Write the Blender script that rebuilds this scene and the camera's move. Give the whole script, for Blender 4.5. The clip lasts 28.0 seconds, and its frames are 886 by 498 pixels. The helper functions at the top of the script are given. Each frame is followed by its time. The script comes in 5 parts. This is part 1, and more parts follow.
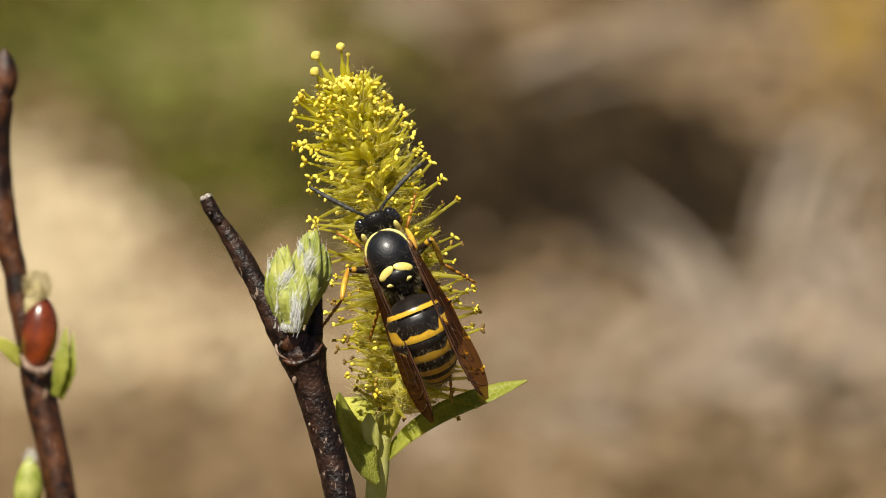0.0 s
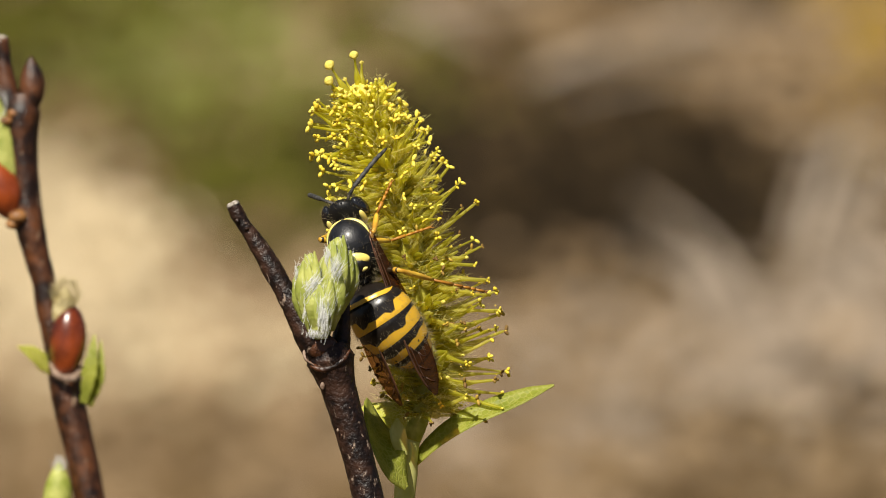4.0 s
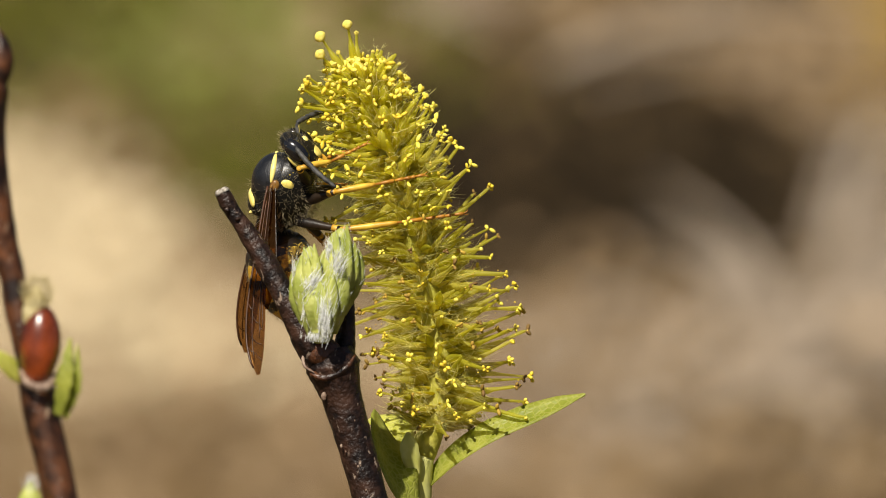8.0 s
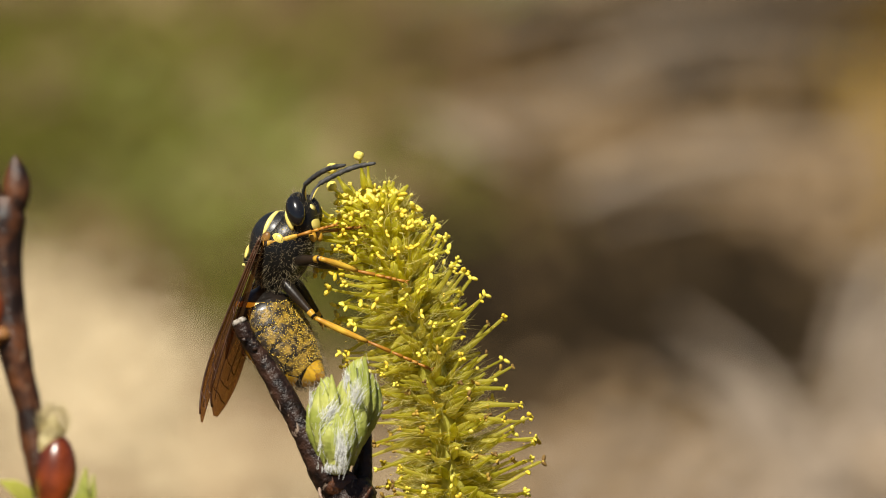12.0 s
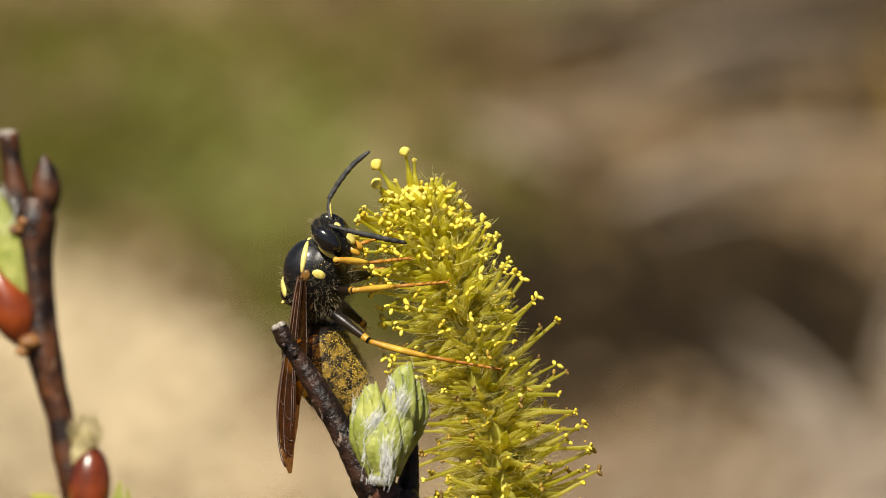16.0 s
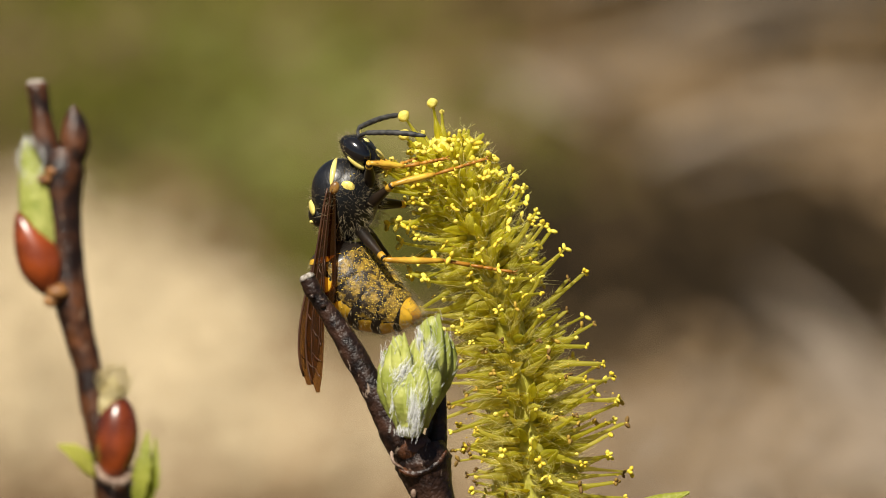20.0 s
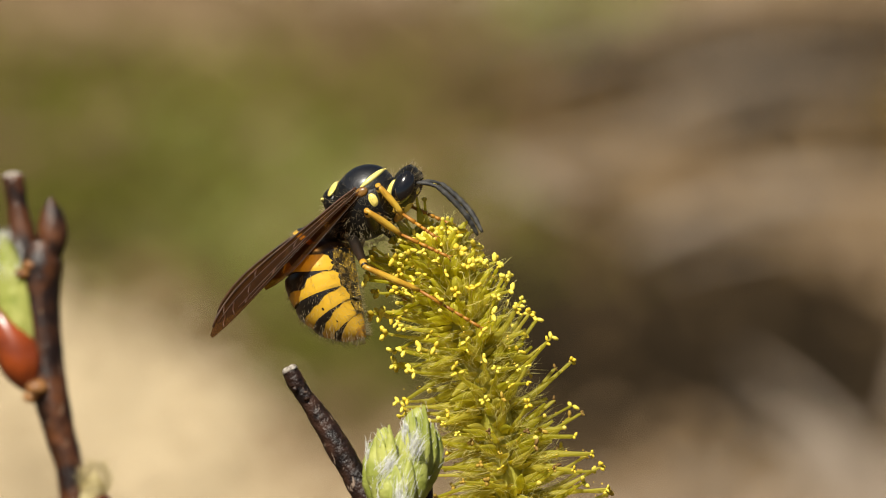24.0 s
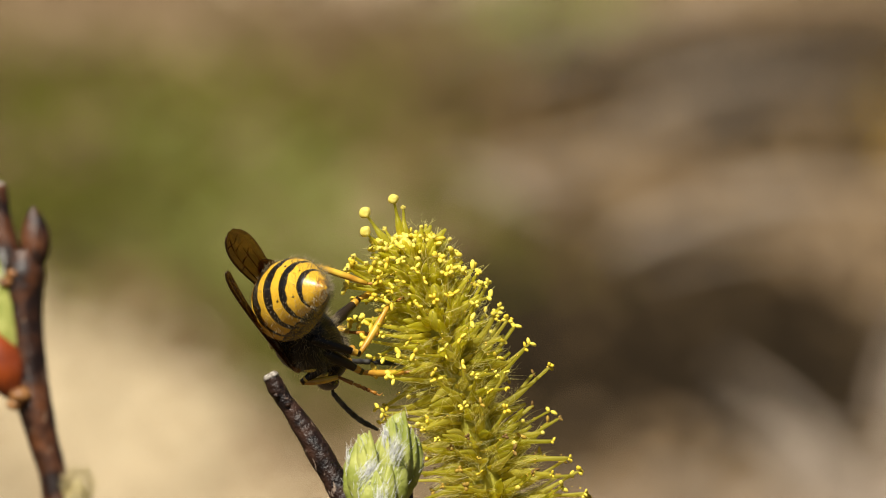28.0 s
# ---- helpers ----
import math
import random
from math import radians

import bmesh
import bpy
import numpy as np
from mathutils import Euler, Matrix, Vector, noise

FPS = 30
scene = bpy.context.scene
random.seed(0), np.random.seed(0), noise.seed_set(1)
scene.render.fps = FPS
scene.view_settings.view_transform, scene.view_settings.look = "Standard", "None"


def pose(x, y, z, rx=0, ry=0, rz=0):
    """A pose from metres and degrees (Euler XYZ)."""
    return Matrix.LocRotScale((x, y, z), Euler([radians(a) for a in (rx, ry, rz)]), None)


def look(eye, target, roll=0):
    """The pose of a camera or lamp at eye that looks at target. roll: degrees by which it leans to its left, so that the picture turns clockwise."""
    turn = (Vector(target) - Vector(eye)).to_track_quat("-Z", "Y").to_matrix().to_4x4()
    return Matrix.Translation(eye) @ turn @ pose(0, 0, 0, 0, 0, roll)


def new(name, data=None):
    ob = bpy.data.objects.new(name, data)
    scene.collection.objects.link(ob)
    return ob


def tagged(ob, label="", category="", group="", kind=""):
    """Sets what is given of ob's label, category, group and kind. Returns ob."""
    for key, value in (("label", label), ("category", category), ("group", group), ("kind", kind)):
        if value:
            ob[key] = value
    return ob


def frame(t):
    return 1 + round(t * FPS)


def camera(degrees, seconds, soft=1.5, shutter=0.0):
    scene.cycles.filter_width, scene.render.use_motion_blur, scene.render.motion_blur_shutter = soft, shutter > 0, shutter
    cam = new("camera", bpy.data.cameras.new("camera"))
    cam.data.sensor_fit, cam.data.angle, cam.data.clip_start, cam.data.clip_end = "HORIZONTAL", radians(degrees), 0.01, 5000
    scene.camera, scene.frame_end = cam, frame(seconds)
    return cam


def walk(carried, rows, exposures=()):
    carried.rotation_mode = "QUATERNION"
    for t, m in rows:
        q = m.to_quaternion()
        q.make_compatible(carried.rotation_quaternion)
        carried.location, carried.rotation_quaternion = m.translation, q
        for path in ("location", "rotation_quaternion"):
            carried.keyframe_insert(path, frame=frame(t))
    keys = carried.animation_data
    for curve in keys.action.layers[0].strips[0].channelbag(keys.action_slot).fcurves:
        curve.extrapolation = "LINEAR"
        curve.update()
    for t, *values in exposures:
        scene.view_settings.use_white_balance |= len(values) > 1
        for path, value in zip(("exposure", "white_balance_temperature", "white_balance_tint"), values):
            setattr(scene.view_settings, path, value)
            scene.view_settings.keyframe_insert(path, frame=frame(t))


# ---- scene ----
# ---- settings ----
FSTOP = 68.0
SOFT = 0.9
SUN_EL, SUN_AZ = 58.0, 207.0
SUN, SKY, EXPOSURE = 5.0, 0.030, 0.42
FORK_D, LEFT_D = -10.0, 46.0
CAT_BASE = (752, 808)
focus_mark = new("focus_mark")
focus_mark.empty_display_size = 0.002
focus_mark.location = (0.0, -0.004, 0.45)

# ---- camera ----
cam = camera(5.344, 28.0, SOFT)
cam.data.dof.use_dof = True
cam.data.dof.aperture_fstop = FSTOP
cam.data.dof.focus_object = focus_mark
walk(cam, [
    (0.0, pose(0.00000, -0.65140, 0.62454, 75.0092, -0.5878, -0.1020)),
    (0.5, pose(0.00000, -0.65340, 0.62508, 74.9708, -0.4410, -0.1649)),
    (1.0, pose(0.00000, -0.65337, 0.62507, 74.9275, -0.2873, -0.1751)),
    (1.5, pose(0.00000, -0.65851, 0.62645, 74.9233, -0.2550, -0.1246)),
    (2.0, pose(0.00000, -0.65545, 0.62563, 74.9879, -0.0627, -0.1306)),
    (2.5, pose(0.00000, -0.65761, 0.62621, 75.0687, -0.5062, -0.0072)),
    (4.5, pose(0.00000, -0.65261, 0.62487, 75.0335, -0.1333, -0.0601)),
    (5.0, pose(0.00000, -0.65601, 0.62578, 75.0320, -0.1646, -0.0978)),
    (5.1, pose(0.00000, -0.58445, 0.60660, 75.0419, -0.1997, -0.0828)),
    (5.5, pose(0.00000, -0.58440, 0.60659, 75.1048, -0.2010, 0.0306)),
    (6.0, pose(0.00000, -0.58595, 0.60700, 75.1390, -0.1964, 0.1436)),
    (6.5, pose(0.00000, -0.58389, 0.60645, 75.1477, -0.0506, 0.1951)),
    (7.0, pose(0.00000, -0.58256, 0.60610, 75.1308, -0.1155, 0.1760)),
    (7.5, pose(0.00000, -0.58406, 0.60650, 75.0682, 0.0651, 0.0453)),
    (8.0, pose(0.00000, -0.57956, 0.60529, 75.0000, -0.0000, -0.0000)),
    (8.5, pose(0.00000, -0.58264, 0.60612, 75.0239, 0.0430, 0.0297)),
    (9.0, pose(0.00000, -0.58398, 0.60648, 75.1511, -0.1309, 0.1620)),
    (9.5, pose(0.00000, -0.58444, 0.60660, 75.2942, -0.1915, 0.2095)),
    (10.0, pose(0.00000, -0.58288, 0.60618, 75.3540, -0.1693, 0.1818)),
    (10.5, pose(0.00000, -0.58442, 0.60660, 75.4186, 0.0887, 0.0531)),
    (11.0, pose(0.00000, -0.58336, 0.60631, 75.5786, 0.0481, 0.0523)),
    (11.5, pose(0.00000, -0.58169, 0.60586, 75.7788, -0.3750, 0.2214)),
    (13.5, pose(0.00000, -0.55318, 0.59822, 75.8059, 0.2075, 0.1178)),
    (14.0, pose(0.00000, -0.54937, 0.59720, 75.8390, 0.3715, 0.1446)),
    (14.5, pose(0.00000, -0.54943, 0.59722, 75.9885, 0.0923, 0.3209)),
    (15.0, pose(0.00000, -0.54835, 0.59693, 76.0490, 0.0087, 0.3414)),
    (15.5, pose(0.00000, -0.55190, 0.59788, 75.9743, -0.0241, 0.3634)),
    (16.0, pose(0.00000, -0.55050, 0.59751, 75.8306, 0.1439, 0.3891)),
    (16.5, pose(0.00000, -0.55048, 0.59750, 75.8480, 0.1392, 0.4281)),
    (17.0, pose(0.00000, -0.55420, 0.59850, 75.9009, -0.0798, 0.4684)),
    (17.5, pose(0.00000, -0.55301, 0.59818, 75.8851, -0.2199, 0.5128)),
    (18.0, pose(0.00000, -0.55032, 0.59746, 75.8422, -0.0432, 0.4283)),
    (18.5, pose(0.00000, -0.54844, 0.59696, 75.8596, -0.3241, 0.4853)),
    (19.0, pose(0.00000, -0.55253, 0.59805, 75.7761, -0.0088, 0.4537)),
    (19.5, pose(0.00000, -0.54388, 0.59573, 75.5515, 0.3011, 0.5404)),
    (20.0, pose(0.00000, -0.54970, 0.59729, 75.5393, -0.0295, 0.6131)),
    (20.5, pose(0.00000, -0.54477, 0.59597, 75.6878, -0.2949, 0.6291)),
    (21.0, pose(0.00000, -0.54533, 0.59612, 75.8071, -0.5430, 0.6429)),
    (21.5, pose(0.00000, -0.54800, 0.59684, 75.8526, -0.0008, 0.5677)),
    (23.5, pose(0.00000, -0.53691, 0.59387, 76.0680, 0.3677, 0.4588)),
    (24.0, pose(0.00000, -0.54046, 0.59481, 76.0908, 0.6259, 0.3591)),
    (24.5, pose(0.00000, -0.54195, 0.59521, 76.1917, 0.4267, 0.3801)),
    (25.0, pose(0.00000, -0.54423, 0.59582, 76.2316, 0.7683, 0.2468)),
    (25.5, pose(0.00000, -0.54248, 0.59536, 76.2489, 0.8102, 0.3214)),
    (26.0, pose(0.00000, -0.54144, 0.59508, 76.2452, 0.8929, 0.3395)),
    (26.5, pose(0.00000, -0.54173, 0.59516, 76.2360, 0.8286, 0.2736)),
    (27.0, pose(0.00000, -0.54306, 0.59551, 76.2180, 0.9371, 0.1914)),
    (27.5, pose(0.00000, -0.54523, 0.59609, 76.1902, 0.6746, 0.2405)),
    (28.0, pose(0.00000, -0.54619, 0.59635, 76.1212, 0.8108, 0.1778)),
])

# ---- world, sun, exposure ----
world = bpy.data.worlds.new("spring_sky")
scene.world = world
world.use_nodes = True
wn = world.node_tree
sky = wn.nodes.new("ShaderNodeTexSky")
sky.sky_type = "NISHITA"
sky.sun_disc = False
sky.sun_elevation = radians(SUN_EL)
sky.sun_rotation = radians(SUN_AZ)
wn.links.new(sky.outputs[0], wn.nodes["Background"].inputs[0])
wn.nodes["Background"].inputs[1].default_value = SKY
lamp = bpy.data.lights.new("sun", "SUN")
lamp.energy, lamp.angle, lamp.color = SUN, radians(0.6), (1.0, 0.93, 0.81)
sun = new("sun", lamp)
sun_way = Vector((math.sin(radians(SUN_AZ)) * math.cos(radians(SUN_EL)), math.cos(radians(SUN_AZ)) * math.cos(radians(SUN_EL)), math.sin(radians(SUN_EL))))
sun.matrix_world = look(sun_way * 5, (0, 0, 0))
scene.view_settings.exposure = EXPOSURE


# ---- materials ----
def rgb(c):
    return (*c, 1.0)


def mat(name, c1, c2, rough=0.5, scale=900.0, bump=0.3, depth=0.00005, translucent=0.0, spec=0.5, vary=0.0, band=None, coat=0.0, island=False, fine=6.0, lo=0.32, hi=0.68, fleck=None, vein=None, clear=0.0):
    """Two-scale procedural surface: colour drifts between c1 and c2, fine grain gives relief. band: a third colour where the mesh's 'band' value is positive.
    fleck: colour, scale and threshold of small marks drawn out along z. vein: colour and scale of a leaf's net of veins. clear: share of light that goes straight through, as in thin watery tissue."""
    m = bpy.data.materials.new(name)
    m.use_nodes = True
    t = m.node_tree
    n, link = t.nodes, t.links.new
    bsdf = n["Principled BSDF"]
    co = n.new("ShaderNodeTexCoord")
    a = n.new("ShaderNodeTexNoise")
    a.inputs["Scale"].default_value, a.inputs["Detail"].default_value = scale, 5.0
    link(co.outputs["Object"], a.inputs["Vector"])
    g = n.new("ShaderNodeTexNoise")
    g.inputs["Scale"].default_value, g.inputs["Detail"].default_value = scale * fine, 3.0
    link(co.outputs["Object"], g.inputs["Vector"])
    ramp = n.new("ShaderNodeValToRGB")
    ramp.color_ramp.elements[0].position, ramp.color_ramp.elements[0].color = lo, rgb(c1)
    ramp.color_ramp.elements[1].position, ramp.color_ramp.elements[1].color = hi, rgb(c2)
    out = ramp.outputs[0]
    if vary:
        rnd = n.new("ShaderNodeNewGeometry" if island else "ShaderNodeObjectInfo")
        add = n.new("ShaderNodeMath")
        add.operation = "MULTIPLY_ADD"
        link(rnd.outputs["Random Per Island" if island else "Random"], add.inputs[0])
        add.inputs[1].default_value = vary
        sub = n.new("ShaderNodeMath")
        sub.operation = "SUBTRACT"
        link(a.outputs[0], sub.inputs[0])
        sub.inputs[1].default_value = vary / 2
        link(sub.outputs[0], add.inputs[2])
        link(add.outputs[0], ramp.inputs[0])
    else:
        link(a.outputs[0], ramp.inputs[0])
    if band:
        at = n.new("ShaderNodeAttribute")
        at.attribute_name = "band"
        wob = n.new("ShaderNodeMath")
        wob.operation = "MULTIPLY_ADD"
        link(g.outputs[0], wob.inputs[0])
        wob.inputs[1].default_value = 0.10
        link(at.outputs["Fac"], wob.inputs[2])
        step = n.new("ShaderNodeMapRange")
        step.inputs["From Min"].default_value, step.inputs["From Max"].default_value = 0.03, 0.08
        link(wob.outputs[0], step.inputs["Value"])
        mix = n.new("ShaderNodeMix")
        mix.data_type = "RGBA"
        link(step.outputs[0], mix.inputs[0])
        link(out, mix.inputs[6])
        mix.inputs[7].default_value = rgb(band)
        out = mix.outputs[2]
    if fleck:
        mp = n.new("ShaderNodeMapping")
        mp.inputs["Scale"].default_value = (1.0, 1.0, 0.38)
        link(co.outputs["Object"], mp.inputs["Vector"])
        fl = n.new("ShaderNodeTexNoise")
        fl.inputs["Scale"].default_value, fl.inputs["Detail"].default_value, fl.inputs["Distortion"].default_value = fleck[1], 4.0, 0.6
        link(mp.outputs[0], fl.inputs["Vector"])
        cut = n.new("ShaderNodeMapRange")
        cut.inputs["From Min"].default_value, cut.inputs["From Max"].default_value = fleck[2], fleck[2] + 0.06
        link(fl.outputs[0], cut.inputs["Value"])
        mix = n.new("ShaderNodeMix")
        mix.data_type = "RGBA"
        link(cut.outputs[0], mix.inputs[0])
        link(out, mix.inputs[6])
        mix.inputs[7].default_value = rgb(fleck[0])
        out = mix.outputs[2]
    relief = g.outputs[0]
    if vein:
        vo = n.new("ShaderNodeTexVoronoi")
        vo.feature = "DISTANCE_TO_EDGE"
        vo.inputs["Scale"].default_value = vein[1]
        link(co.outputs["Object"], vo.inputs["Vector"])
        cut = n.new("ShaderNodeMapRange")
        cut.inputs["From Min"].default_value, cut.inputs["From Max"].default_value = 0.03, 0.16
        cut.inputs["To Min"].default_value, cut.inputs["To Max"].default_value = 0.5, 0.0
        link(vo.outputs["Distance"], cut.inputs["Value"])
        mix = n.new("ShaderNodeMix")
        mix.data_type = "RGBA"
        link(cut.outputs[0], mix.inputs[0])
        link(out, mix.inputs[6])
        mix.inputs[7].default_value = rgb(vein[0])
        out = mix.outputs[2]
        both = n.new("ShaderNodeMath")
        both.operation = "MULTIPLY_ADD"
        link(cut.outputs[0], both.inputs[0])
        both.inputs[1].default_value = -0.8
        link(relief, both.inputs[2])
        relief = both.outputs[0]
    link(out, bsdf.inputs["Base Color"])
    rr = n.new("ShaderNodeMapRange")
    rr.inputs["To Min"].default_value, rr.inputs["To Max"].default_value = max(0.05, rough - 0.1), min(1.0, rough + 0.12)
    link(g.outputs[0], rr.inputs["Value"])
    link(rr.outputs[0], bsdf.inputs["Roughness"])
    bsdf.inputs["Specular IOR Level"].default_value = spec
    bsdf.inputs["Coat Weight"].default_value = coat
    bsdf.inputs["Coat Roughness"].default_value = 0.28
    if bump:
        b = n.new("ShaderNodeBump")
        b.inputs["Strength"].default_value, b.inputs["Distance"].default_value = bump, depth
        link(relief, b.inputs["Height"])
        link(b.outputs[0], bsdf.inputs["Normal"])
    if translucent:
        tr = n.new("ShaderNodeBsdfTranslucent")
        link(out, tr.inputs["Color"])
        ms = n.new("ShaderNodeMixShader")
        ms.inputs[0].default_value = translucent
        link(bsdf.outputs[0], ms.inputs[1])
        link(tr.outputs[0], ms.inputs[2])
        link(ms.outputs[0], n["Material Output"].inputs[0])
        if clear:
            see = n.new("ShaderNodeBsdfTransparent")
            see.inputs[0].default_value = (0.93, 0.90, 0.55, 1.0)
            thin = n.new("ShaderNodeMixShader")
            thin.inputs[0].default_value = clear
            link(ms.outputs[0], thin.inputs[1])
            link(see.outputs[0], thin.inputs[2])
            link(thin.outputs[0], n["Material Output"].inputs[0])
    return m


def wing_material(name, c, clear):
    m = bpy.data.materials.new(name)
    m.use_nodes = True
    t = m.node_tree
    n, link = t.nodes, t.links.new
    bsdf = n["Principled BSDF"]
    co = n.new("ShaderNodeTexCoord")
    a = n.new("ShaderNodeTexNoise")
    a.inputs["Scale"].default_value = 1500
    link(co.outputs["Object"], a.inputs["Vector"])
    ramp = n.new("ShaderNodeValToRGB")
    ramp.color_ramp.elements[0].color = rgb([k * 0.6 for k in c])
    ramp.color_ramp.elements[1].color = rgb([min(1, k * 1.35) for k in c])
    link(a.outputs[0], ramp.inputs[0])
    link(ramp.outputs[0], bsdf.inputs["Base Color"])
    bsdf.inputs["Roughness"].default_value = 0.20
    bump = n.new("ShaderNodeBump")
    bump.inputs["Strength"].default_value, bump.inputs["Distance"].default_value = 0.4, 0.00008
    link(a.outputs[0], bump.inputs["Height"])
    link(bump.outputs[0], bsdf.inputs["Normal"])
    tr = n.new("ShaderNodeBsdfTransparent")
    tr.inputs[0].default_value = rgb([0.72, 0.52, 0.30])
    ms = n.new("ShaderNodeMixShader")
    ms.inputs[0].default_value = clear
    link(bsdf.outputs[0], ms.inputs[1])
    link(tr.outputs[0], ms.inputs[2])
    link(ms.outputs[0], n["Material Output"].inputs[0])
    return m


YELLOW = (0.72, 0.42, 0.03)
BARK = mat("willow_bark", (0.007, 0.0034, 0.0027), (0.078, 0.035, 0.020), 0.44, 900, 0.9, 0.00016, fine=4, lo=0.42, hi=0.86, spec=0.32, fleck=((0.27, 0.20, 0.15), 2600, 0.645))
BARK_RED = mat("young_red_bark", (0.013, 0.005, 0.003), (0.155, 0.054, 0.018), 0.36, 700, 0.7, 0.00016, lo=0.40, hi=0.78, fleck=((0.30, 0.21, 0.14), 1800, 0.66))
CUT = mat("weathered_wood_end", (0.14, 0.11, 0.08), (0.58, 0.53, 0.46), 0.7, 3500, 0.8)
KNOB = mat("orange_brown_knob", (0.15, 0.055, 0.015), (0.36, 0.17, 0.05), 0.5, 1500, 0.5)
SCAR = mat("leaf_scar", (0.10, 0.05, 0.028), (0.36, 0.26, 0.19), 0.6, 2200, 0.6)
BUD_RED = mat("glossy_red_bud_scale", (0.048, 0.008, 0.003), (0.29, 0.052, 0.009), 0.26, 420, 0.2, coat=0.5)
CREAM = mat("cream_bud_wool", (0.50, 0.40, 0.16), (0.72, 0.62, 0.34), 0.6, 1500, 0.3, translucent=0.3)
BUD_GREEN = mat("pale_green_bud", (0.34, 0.40, 0.055), (0.68, 0.70, 0.20), 0.45, 900, 0.6, 0.00012, translucent=0.40, fine=4)
LEAF = mat("young_willow_leaf", (0.33, 0.38, 0.035), (0.58, 0.60, 0.10), 0.40, 500, 0.6, 0.00008, translucent=0.58, vein=((0.66, 0.66, 0.17), 2600))
LIME = mat("lime_young_leaf", (0.56, 0.58, 0.06), (0.82, 0.82, 0.17), 0.40, 500, 0.5, 0.00006, translucent=0.52, vein=((0.86, 0.84, 0.30), 2600))
STALK = mat("pale_green_stalk", (0.66, 0.66, 0.15), (0.86, 0.84, 0.32), 0.5, 700, 0.3, translucent=0.45)
SILK = mat("silvery_hair", (0.86, 0.87, 0.82), (0.96, 0.96, 0.94), 0.35, 900, 0.0, translucent=0.25)
CORE = mat("catkin_axis", (0.50, 0.47, 0.045), (0.76, 0.70, 0.14), 0.6, 1500, 0.6, 0.0001, translucent=0.4, fine=3)
PISTIL = mat("yellow_green_pistil", (0.62, 0.585, 0.036), (0.86, 0.79, 0.15), 0.30, 500, 0.25, 0.00006, translucent=0.52, vary=0.5, spec=0.5, clear=0.52)
YOUNG_PISTIL = mat("lemon_yellow_pistil", (0.72, 0.67, 0.026), (0.90, 0.85, 0.12), 0.28, 500, 0.25, 0.00006, translucent=0.62, vary=0.4, spec=0.6, clear=0.36)
OVARY = mat("smooth_green_ovary", (0.58, 0.545, 0.034), (0.83, 0.76, 0.14), 0.32, 700, 0.25, 0.00006, translucent=0.52, vary=0.6, island=True, spec=0.5, clear=0.52)
BRACT = mat("catkin_bract", (0.74, 0.66, 0.05), (0.92, 0.84, 0.14), 0.55, 900, 0.4, translucent=0.5, vary=0.4)
STIGMA = mat("yellow_stigma", (0.70, 0.52, 0.03), (0.92, 0.77, 0.10), 0.6, 3000, 0.6, vary=0.7)
STIGMA_OLD = mat("brown_stigma", (0.16, 0.085, 0.015), (0.46, 0.30, 0.03), 0.7, 3000, 0.6, vary=0.6)
STIGMA_NEW = mat("fresh_yellow_stigma", (0.76, 0.58, 0.05), (0.94, 0.82, 0.18), 0.6, 3500, 0.9, 0.00008)
FUZZ = mat("catkin_fuzz", (0.82, 0.76, 0.22), (0.95, 0.90, 0.48), 0.5, 900, 0.0, translucent=0.5)
POLLEN = mat("pollen_grain", (0.52, 0.34, 0.03), (0.78, 0.58, 0.09), 0.8, 3000, 0.2)
BLACK = mat("black_cuticle", (0.004, 0.004, 0.004), (0.011, 0.010, 0.009), 0.36, 900, 0.5, 0.00005, spec=0.25, coat=0.1)
SCUTUM = mat("polished_black_cuticle", (0.004, 0.004, 0.005), (0.012, 0.012, 0.014), 0.42, 1500, 0.8, 0.00005, spec=0.45, coat=0.4)
EYE = mat("glossy_black_eye", (0.004, 0.004, 0.005), (0.012, 0.011, 0.012), 0.12, 900, 0.0, spec=0.9)
YELLOW_CUT = mat("yellow_cuticle", (0.76, 0.60, 0.12), (0.90, 0.78, 0.25), 0.35, 900, 0.2)
BANDED = mat("banded_cuticle", (0.006, 0.005, 0.004), (0.018, 0.013, 0.010), 0.32, 900, 0.35, 0.00004, band=YELLOW, fine=3)
VENTRAL = mat("pollen_dusted_belly", (0.022, 0.013, 0.005), (0.42, 0.26, 0.03), 0.45, 2000, 0.8, 0.00006, fine=4, lo=0.44, hi=0.68)
TIP = mat("orange_brown_cuticle", (0.42, 0.17, 0.02), (0.70, 0.42, 0.04), 0.35, 900, 0.2)
LEG = mat("yellow_orange_leg", (0.42, 0.18, 0.015), (0.74, 0.48, 0.05), 0.4, 900, 0.4, fine=3)
TARSUS = mat("orange_foot", (0.24, 0.08, 0.010), (0.52, 0.24, 0.022), 0.45, 1200, 0.3)
THIGH = mat("dark_thigh", (0.006, 0.005, 0.004), (0.028, 0.016, 0.008), 0.40, 700, 0.3, spec=0.35)
TEGULA = mat("brown_wing_root", (0.06, 0.022, 0.008), (0.30, 0.15, 0.03), 0.35, 1500, 0.2)
FEELER = mat("dull_black_feeler", (0.012, 0.012, 0.013), (0.075, 0.072, 0.065), 0.6, 2500, 0.8, 0.00004)
HAIR = mat("body_hair", (0.22, 0.17, 0.09), (0.62, 0.52, 0.32), 0.40, 900, 0.0, translucent=0.35)
WING = wing_material("smoky_amber_wing", (0.048, 0.023, 0.008), 0.66)
VEIN = mat("brown_vein", (0.025, 0.010, 0.005), (0.085, 0.032, 0.012), 0.4, 1200, 0.2)
